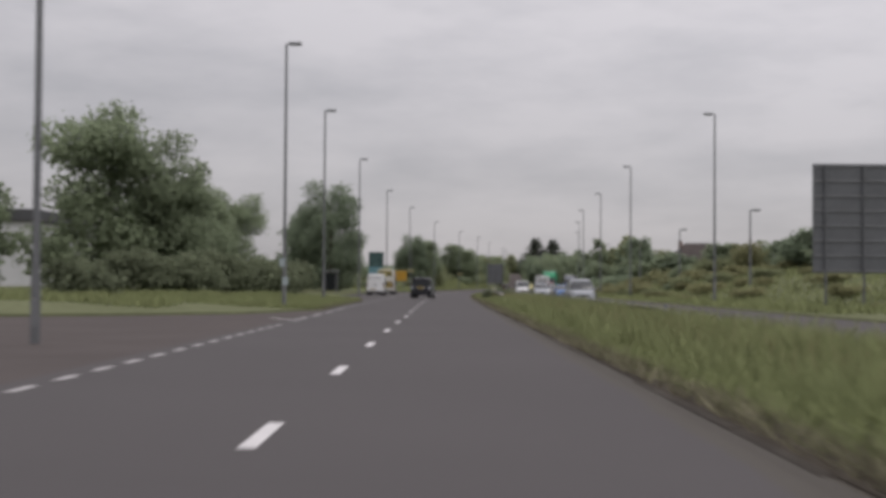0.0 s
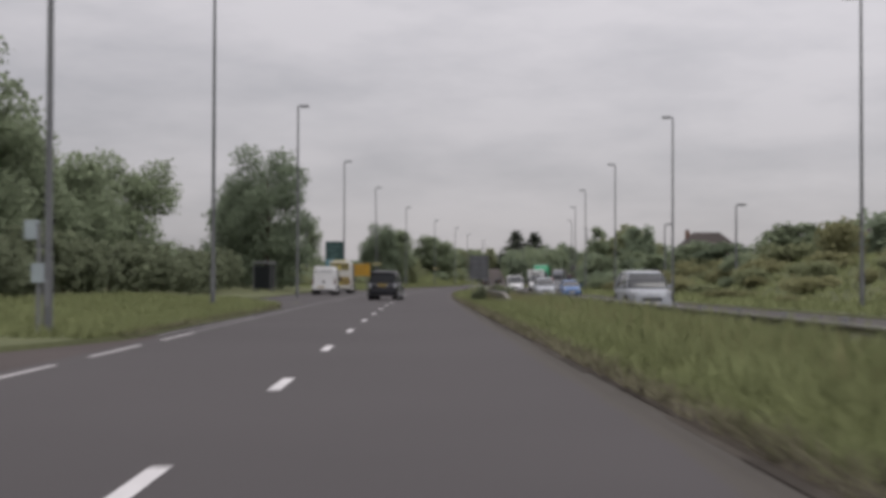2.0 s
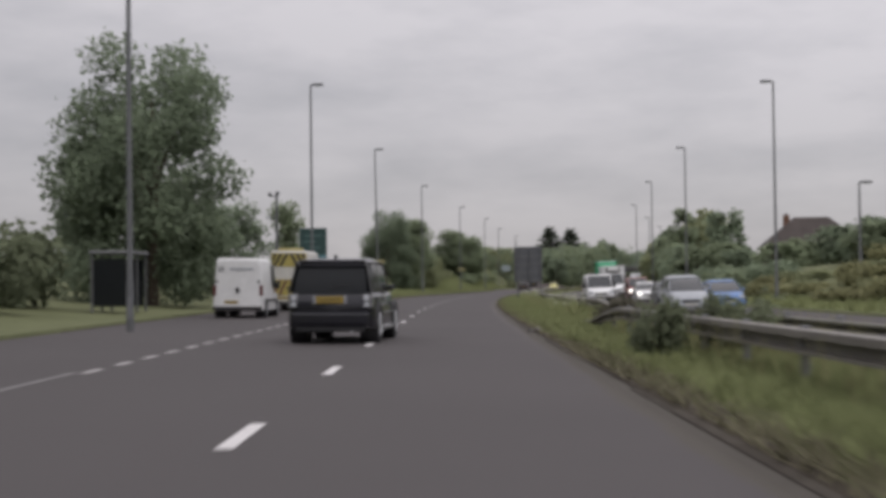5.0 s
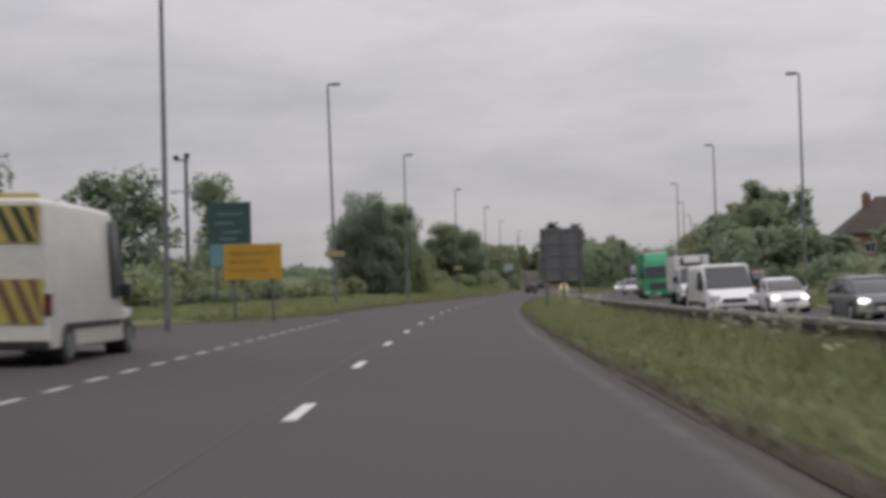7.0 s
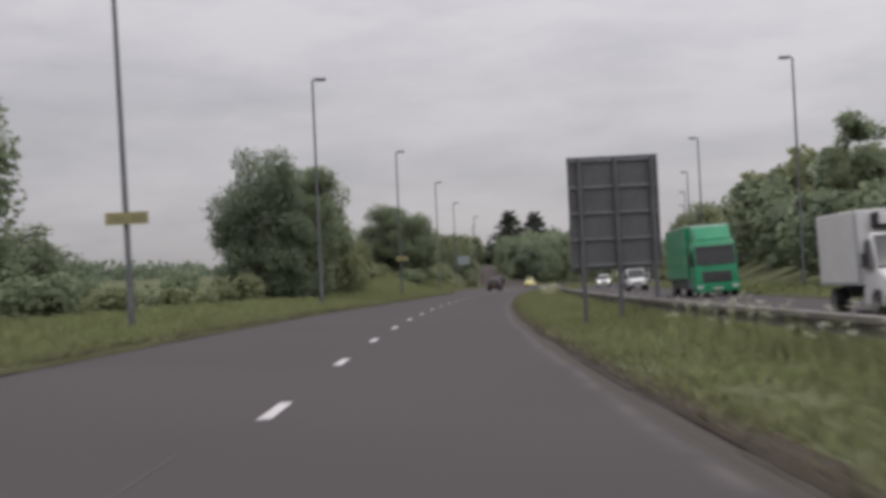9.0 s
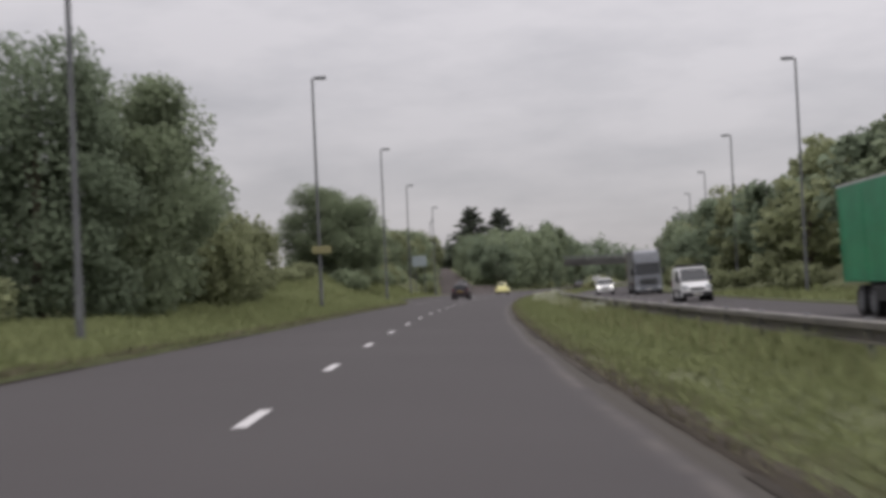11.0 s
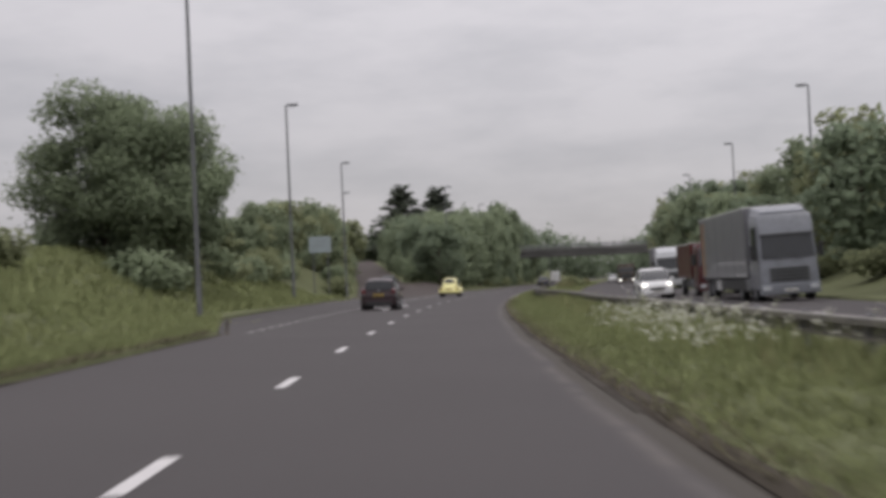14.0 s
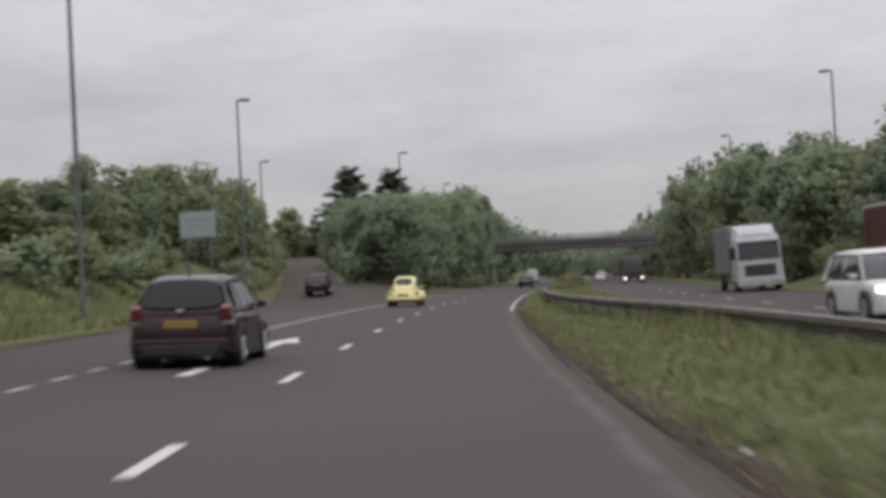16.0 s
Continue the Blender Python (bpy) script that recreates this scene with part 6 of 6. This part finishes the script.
def chevrons(parent, y, z0, z1, w, n, dark):
    """Sloping stripes on a rear board, one piece each."""
    part("board", box(-w, w, y - 0.012, y, z0, z1, 0.004), HAZ_Y, parent, "yellow reflective board")
    step = w / n
    for sx in (-1, 1):
        for k in range(n):
            a = 0.03 + k * step
            b, c, d = (min(w - 0.01, v) for v in (a + step * 0.5, a + step * 1.6, a + step * 1.1))
            panel4("chevron", ((sx * a, y - 0.018, z1 - 0.02), (sx * b, y - 0.018, z1 - 0.02), (sx * c, y - 0.018, z0 + 0.02), (sx * d, y - 0.018, z0 + 0.02)), dark, parent, 0.004)


crew = panel_van(on_road(166.8, -6.15), "cream high-roof maintenance van with rear hazard chevrons", car_paint("cream_paint", (0.60, 0.585, 0.54), 0.12), 6.2, 2.9, 2.1)
chevrons(crew, -3.13, 2.1, 2.75, 0.84, 3, TRIM)
chevrons(crew, -3.13, 0.72, 1.5, 0.9, 3, HAZ_R)
part("beacon_bar", box(-0.6, 0.6, -2.6, -2.35, 2.88, 3.0, 0.03), HAZ_Y, crew, "amber beacon bar")


def lorry(m, label, cab_paint, box_paint, L=12.0, H=3.9, cab_h=3.2, name="lorry", high_roof=True, lights_on=False):
    """A box lorry, nose towards +y."""
    t = thing(name, m, label, "lorry")
    y0, y1 = -L / 2, L / 2
    cl = 2.2
    body = part("cargo_box", box(-1.25, 1.25, y0, y1 - cl - 0.35, 1.05, H, 0.05), box_paint, t)
    for k in range(max(2, int((L - cl) / 2.4))):
        yy = y0 + 0.3 + k * 2.4
        if yy < y1 - cl - 0.6:
            for sx in (-1, 1):
                part("side_strap", box(sx * 1.255 - 0.006, sx * 1.255 + 0.006, yy - 0.018, yy + 0.018, 1.0, H - 0.1), box_paint, body)
    part("roof_edge", box(-1.27, 1.27, y0 + 0.02, y1 - cl - 0.38, H - 0.02, H + 0.03, 0.01), WHITE, body)
    part("chassis", box(-0.5, 0.5, y0 + 0.2, y1 - 0.4, 0.6, 1.05, 0.03), TRIM, t)
    cab = part("cab", loft([(y1 - cl, 0.55, cab_h, 1.2, 1.12), (y1 - 0.44, 0.5, cab_h, 1.22, 1.12), (y1 - 0.30, 0.45, cab_h - 0.24, 1.22, 1.12), (y1 - 0.03, 0.42, 1.5, 1.2, 1.14), (y1, 0.42, 0.9, 1.18, 1.14)], 0.14), cab_paint, t, smooth_shade=True)
    zt = min(cab_h - 0.36, 2.72)
    za = 1.68 if zt < 2.6 else 1.78
    ya, yt = (y1 - 0.02 - 0.27 * (z - 1.5) / (cab_h - 1.74) for z in (za, zt))
    panel4("windscreen", ((-1.07, ya, za), (1.07, ya, za), (1.03, yt, zt), (-1.03, yt, zt)), SCREEN, cab, 0.03, "dark windscreen")
    for sx in (-0.5, 0.45):
        part("wiper", tube([(sx, y1 + 0.0, 1.68), (sx + 0.45, y1 - 0.04, 1.98)], [0.012, 0.008], 5), TRIM, cab)
    if high_roof:
        part("wind_deflector", loft([(y1 - cl + 0.05, cab_h - 0.1, H - 0.02, 1.12, 1.02), (y1 - 1.2, cab_h - 0.1, H - 0.12, 1.12, 1.0), (y1 - 0.6, cab_h - 0.1, cab_h + 0.1, 1.08, 0.95)], 0.1), cab_paint, cab, smooth_shade=True)
    part("sun_visor", box(-1.08, 1.08, yt - 0.06, yt + 0.12, zt, zt + 0.09, 0.02), GREY, cab)
    grille = part("grille", box(-0.8, 0.8, y1 - 0.02, y1 + 0.03, 0.82, 1.42, 0.03), GREY, cab)
    for k in range(4):
        part("slat", box(-0.74, 0.74, y1 + 0.028, y1 + 0.045, 0.88 + 0.14 * k, 0.95 + 0.14 * k, 0.01), TRIM, grille)
    part("bumper", box(-1.2, 1.2, y1 - 0.3, y1 + 0.08, 0.3, 0.72, 0.05), cab_paint, t)
    pf = part("number_plate", box(-0.26, 0.26, y1 + 0.08, y1 + 0.1, 0.42, 0.53, 0.004), PLATE_W, t, "white front plate")
    plate_bars(pf, y1 + 0.1, -0.22, 0.22, 0.45, 0.505)
    for sx in (-1, 1):
        panel4("side_window", ((sx * 1.205, y1 - 1.5, 1.75), (sx * 1.205, y1 - 0.4, 1.75), (sx * 1.165, y1 - 0.6, cab_h - 0.5), (sx * 1.165, y1 - 1.5, cab_h - 0.5)), GLASS, cab, 0.02)
        part("headlight", box(sx * 0.95 - 0.17, sx * 0.95 + 0.17, y1 + 0.04, y1 + 0.1, 0.48, 0.66, 0.02), LAMP_ON if lights_on else LAMP_CLEAR, t)
        part("mirror", box(sx * 1.38 - 0.1, sx * 1.38 + 0.1, y1 - 0.3, y1 - 0.2, 1.75, 2.35, 0.03), TRIM, cab)
        part("side_guard", box(sx * 1.2 - 0.02, sx * 1.2 + 0.02, y0 + 3.2, y1 - 3.2, 0.5, 0.95, 0.01), TRIM, t)
        part("fuel_tank", box(sx * 0.95 - 0.25, sx * 0.95 + 0.25, y1 - 3.9, y1 - 2.6, 0.45, 0.98, 0.06), STEEL, t)
        ws = [y1 - 1.3, y0 + 1.6] + ([y0 + 2.9, y1 - 4.6] if L > 10 else [])
        for yc in ws:
            wheel(t, sx * 1.05, yc, 0.48, 0.3, STEEL)
    return t


def oncoming(s, o):
    return on_road(s, o, 180.0)


INNER, OUTER = 11.4, 15.2
car(oncoming(94.5, 10.9), "suv", "silver grey compact four-wheel-drive approaching", "car", SILVER, 4.4, 1.85, 1.72, 1.02, 1.15, 0.6, 0.15, nose_z=0.92, wheel_r=0.34, clear=0.24)
car(oncoming(160.6, 12.2), "suv", "silver people carrier approaching behind the barrier", "car", SILVER, 4.5, 1.8, 1.68, 1.0, 0.95, 0.95, 0.3)
car(oncoming(166.5, 15.0), "hatchback", "bright blue hatchback approaching", "car", BLUE, 4.1, 1.75, 1.48, 0.92, 0.95, 0.9, 0.35)
car(oncoming(186.0, 14.9), "hatchback", "dark grey hatchback approaching with headlights on", "car", GREY, 4.2, 1.76, 1.46, 0.92, 0.95, 0.9, 0.4, lights_on=True)
car(oncoming(200.0, 15.0), "hatchback", "white hatchback approaching with headlights on", "car", WHITE, 4.0, 1.72, 1.48, 0.92, 0.95, 0.9, 0.35, lights_on=True)
panel_van(oncoming(209.0, 15.2), "white and red small van approaching", car_paint("van_red", (0.34, 0.16, 0.15)), 4.4, 1.85, 1.8, lights_on=True)
panel_van(oncoming(189.5, 10.8), "white passenger van approaching", WHITE, 4.9, 1.98, 1.92)


def box_van(m, label, paint, L=6.4, H=2.95):
    """A van cab with a separate box body, nose towards +y."""
    t = thing("box_van", m, label, "van")
    y0, y1 = -L / 2, L / 2
    cargo = part("cargo_box", box(-1.06, 1.06, y0, y1 - 2.1, 0.85, H, 0.04), paint, t)
    for sx in (-1, 1):
        part("side_rail", box(sx * 1.06 - 0.015, sx * 1.06 + 0.015, y0 + 0.03, y1 - 2.13, 0.86, 0.95, 0.006), SILVER, cargo)
        part("corner_post", box(sx * 1.05 - 0.03, sx * 1.05 + 0.03, y1 - 2.13, y1 - 2.085, 0.88, H - 0.03, 0.01), SILVER, cargo)
    part("chassis", box(-0.45, 0.45, y0 + 0.15, y1 - 0.8, 0.45, 0.86, 0.03), TRIM, t)
    cab = part("cab", loft([(y1 - 2.08, 0.34, 2.28, 0.98, 0.80), (y1 - 1.75, 0.32, 2.30, 1.0, 0.80), (y1 - 1.0, 0.32, 1.30, 1.0, 0.88), (y1 - 0.3, 0.34, 1.08, 0.97, 0.82), (y1, 0.40, 0.80, 0.88, 0.74)], 0.13), paint, t, smooth_shade=True)
    panel4("windscreen", ((-0.84, y1 - 0.98, 1.35), (0.84, y1 - 0.98, 1.35), (0.72, y1 - 1.66, 2.2), (-0.72, y1 - 1.66, 2.2)), SCREEN, cab, 0.03, "dark windscreen")
    fridge = part("fridge_unit", box(-0.62, 0.62, y1 - 2.1, y1 - 1.7, 2.42, 2.86, 0.06), TRIM, t, "dark refrigeration unit above the cab")
    part("unit_cover", box(-0.52, 0.52, y1 - 1.72, y1 - 1.62, 2.50, 2.84, 0.05), paint, fridge)
    part("grille", box(-0.55, 0.55, y1 - 0.12, y1 + 0.02, 0.72, 0.86, 0.02), TRIM, cab)
    part("badge", box(-0.08, 0.08, y1 - 0.03, y1 + 0.03, 0.77, 0.82, 0.01), CHROME, cab)
    part("bumper", box(-0.94, 0.94, y1 - 0.22, y1 + 0.07, 0.30, 0.60, 0.05), TRIM, t)
    pf = part("number_plate", box(-0.26, 0.26, y1 + 0.07, y1 + 0.09, 0.36, 0.47, 0.004), PLATE_W, t, "white front plate")
    plate_bars(pf, y1 + 0.09, -0.22, 0.22, 0.39, 0.445)
    for sx in (-1, 1):
        panel4("side_window", ((sx * 0.985, y1 - 1.95, 1.32), (sx * 0.985, y1 - 1.2, 1.32), (sx * 0.86, y1 - 1.62, 2.1), (sx * 0.86, y1 - 1.95, 2.1)), GLASS, cab, 0.02)
        part("door_mirror", box(sx * 1.13 - 0.1, sx * 1.13 + 0.1, y1 - 1.22, y1 - 1.1, 1.35, 1.75, 0.03), TRIM, cab)
        part("headlight", box(sx * 0.72 - 0.16, sx * 0.72 + 0.16, y1 - 0.24, y1 - 0.03, 0.78, 0.98, 0.05), LAMP_CLEAR, cab)
        for yc in (y0 + 1.2, y1 - 0.85):
            # shade of the uncut wheel opening, as a dark disc
            part("wheel_well_disc", tube([(sx * 0.6, yc, 0.36), (sx * 1.004, yc, 0.36)], [0.40] * 2, 18), TRIM, t)
            wheel(t, sx * 0.92, yc, 0.34, 0.2, STEEL)
    return t


box_van(oncoming(224.6, 14.3), "white box van with refrigeration unit above the cab approaching", WHITE)
lorry(oncoming(267.5, 15.3), "green lorry with tall green box body approaching", GREEN, GREEN, 13.0, 4.0, 3.1)
racked = panel_van(oncoming(310.5, 14.4), "white van with a roof rack approaching behind the barrier", WHITE, 4.6, 1.95, 1.85)
rack = part("roof_rack", joined(box(-0.62, -0.57, -1.9, 0.6, 2.08, 2.12), box(0.57, 0.62, -1.9, 0.6, 2.08, 2.12)), TRIM, racked)
for k in range(5):
    part("crossbar", box(-0.66, 0.66, -1.85 + 0.58 * k, -1.81 + 0.58 * k, 1.94, 2.09), TRIM, rack)
artic = lorry(oncoming(363.0, 15.6), "grey articulated lorry with curtain-sided trailer approaching", car_paint("blue_grey_cab", (0.21, 0.22, 0.245)), car_paint("grey_curtain", (0.19, 0.19, 0.205), 0.15), 15.5, 4.0, 3.6)
lorry(oncoming(380.6, 15.9), "dark red flatbed lorry approaching", RED, car_paint("red_load", (0.09, 0.018, 0.018)), 9.5, 3.0, 2.9, "lorry", False)
cargo = next(c for c in artic.children if c.name.startswith("cargo_box"))
for k, paint in enumerate((car_paint("stripe_red", (0.20, 0.05, 0.045)), car_paint("stripe_orange", (0.30, 0.14, 0.06)), car_paint("stripe_sand", (0.27, 0.22, 0.15)))):
    for sx in (-1, 1):
        for j in range(6):  # a swoosh that leans forward as it rises
            z0, z1 = 1.15 + 0.44 * j, 1.15 + 0.44 * (j + 1)
            ya, yb = (-7.68 + 0.42 * k + 0.10 * (z - 1.1) ** 1.7 for z in (z0, z1))
            panel4("stripe", ((sx * 1.253, ya, z0), (sx * 1.253, ya + 0.42, z0), (sx * 1.253, yb + 0.42, z1), (sx * 1.253, yb, z1)), paint, cargo, 0.004 + 0.001 * k)
for sx in (-1, 1):
    part("tool_locker", box(sx * 1.12 - 0.1, sx * 1.12 + 0.1, -3.4, -1.9, 0.45, 0.95, 0.03), WHITE, artic, "white locker under the trailer")
car(oncoming(374.6, 12.1), "suv", "white four-wheel-drive approaching with headlights on", "car", WHITE, 4.5, 1.85, 1.65, 1.0, 1.0, 0.85, 0.25, nose_z=0.84, wheel_r=0.34, clear=0.22, lights_on=True)
lorry(oncoming(420.0, 16.6), "white lorry with tall grey box approaching", car_paint("pale_grey_paint", (0.50, 0.51, 0.53)), car_paint("lilac_grey_box", (0.24, 0.235, 0.26)), 8.5, 3.5, 2.9)
lorry(oncoming(505.0, 13.9), "dark brown lorry far off on the bend", car_paint("brown_cab", (0.07, 0.05, 0.035)), car_paint("brown_box", (0.08, 0.06, 0.04)), 6.5, 2.9, 2.6, "lorry", False, True)
car(oncoming(580.0, 10.9), "hatchback", "white hatchback far off on the bend", "car", WHITE, 4.0, 1.72, 1.48, 0.92, 0.95, 0.9, 0.35)
car(place(443.0, -11.2, float(slip_z(443.0)), 6.0), "saloon_car", "dark car climbing the exit road", "car", BLACK, 4.3, 1.75, 1.45, 0.9, 1.05, 0.9, 0.5, tail=0.3, rear_light="wide")


def litter(s, o):
    """A crumpled white wrapper in the grass."""
    rng = np.random.default_rng(3)
    bm = bmesh.new()
    bmesh.ops.create_icosphere(bm, subdivisions=2, radius=1.0)
    for v in bm.verts:
        v.co = Vector((v.co.x * 0.032, v.co.y * 0.03, 0.012 + v.co.z * 0.014)) * (1 + 0.22 * float(rng.normal()))
    t = thing("litter", place(s, o, float(ground_z(s, o)) + 0.06), "crumpled white paper litter on the grass", "litter")
    part("wrapper", bm, WHITE, t)


litter(352.0, 4.27)
panel_van(on_road(588.0, -1.0), "white van far ahead beyond the bridge", WHITE, 5.4, 2.4, 1.95)


def broken_kerb(s, o):
    """A pale lump of broken concrete by the kerb."""
    rng = np.random.default_rng(9)
    bm = box(-0.16, 0.16, -0.45, 0.45, 0.0, 0.13, 0.03)
    for v in bm.verts:
        v.co += Vector([float(c) * 0.025 for c in rng.normal(size=3)])
    t = thing("broken_kerb", place(s, o, float(road_z(s, o)) - 0.01, 8), "pale broken concrete kerb piece at the road edge", "kerb stone")
    part("stone", bm, RAIL, t)


broken_kerb(134.6, 4.16)
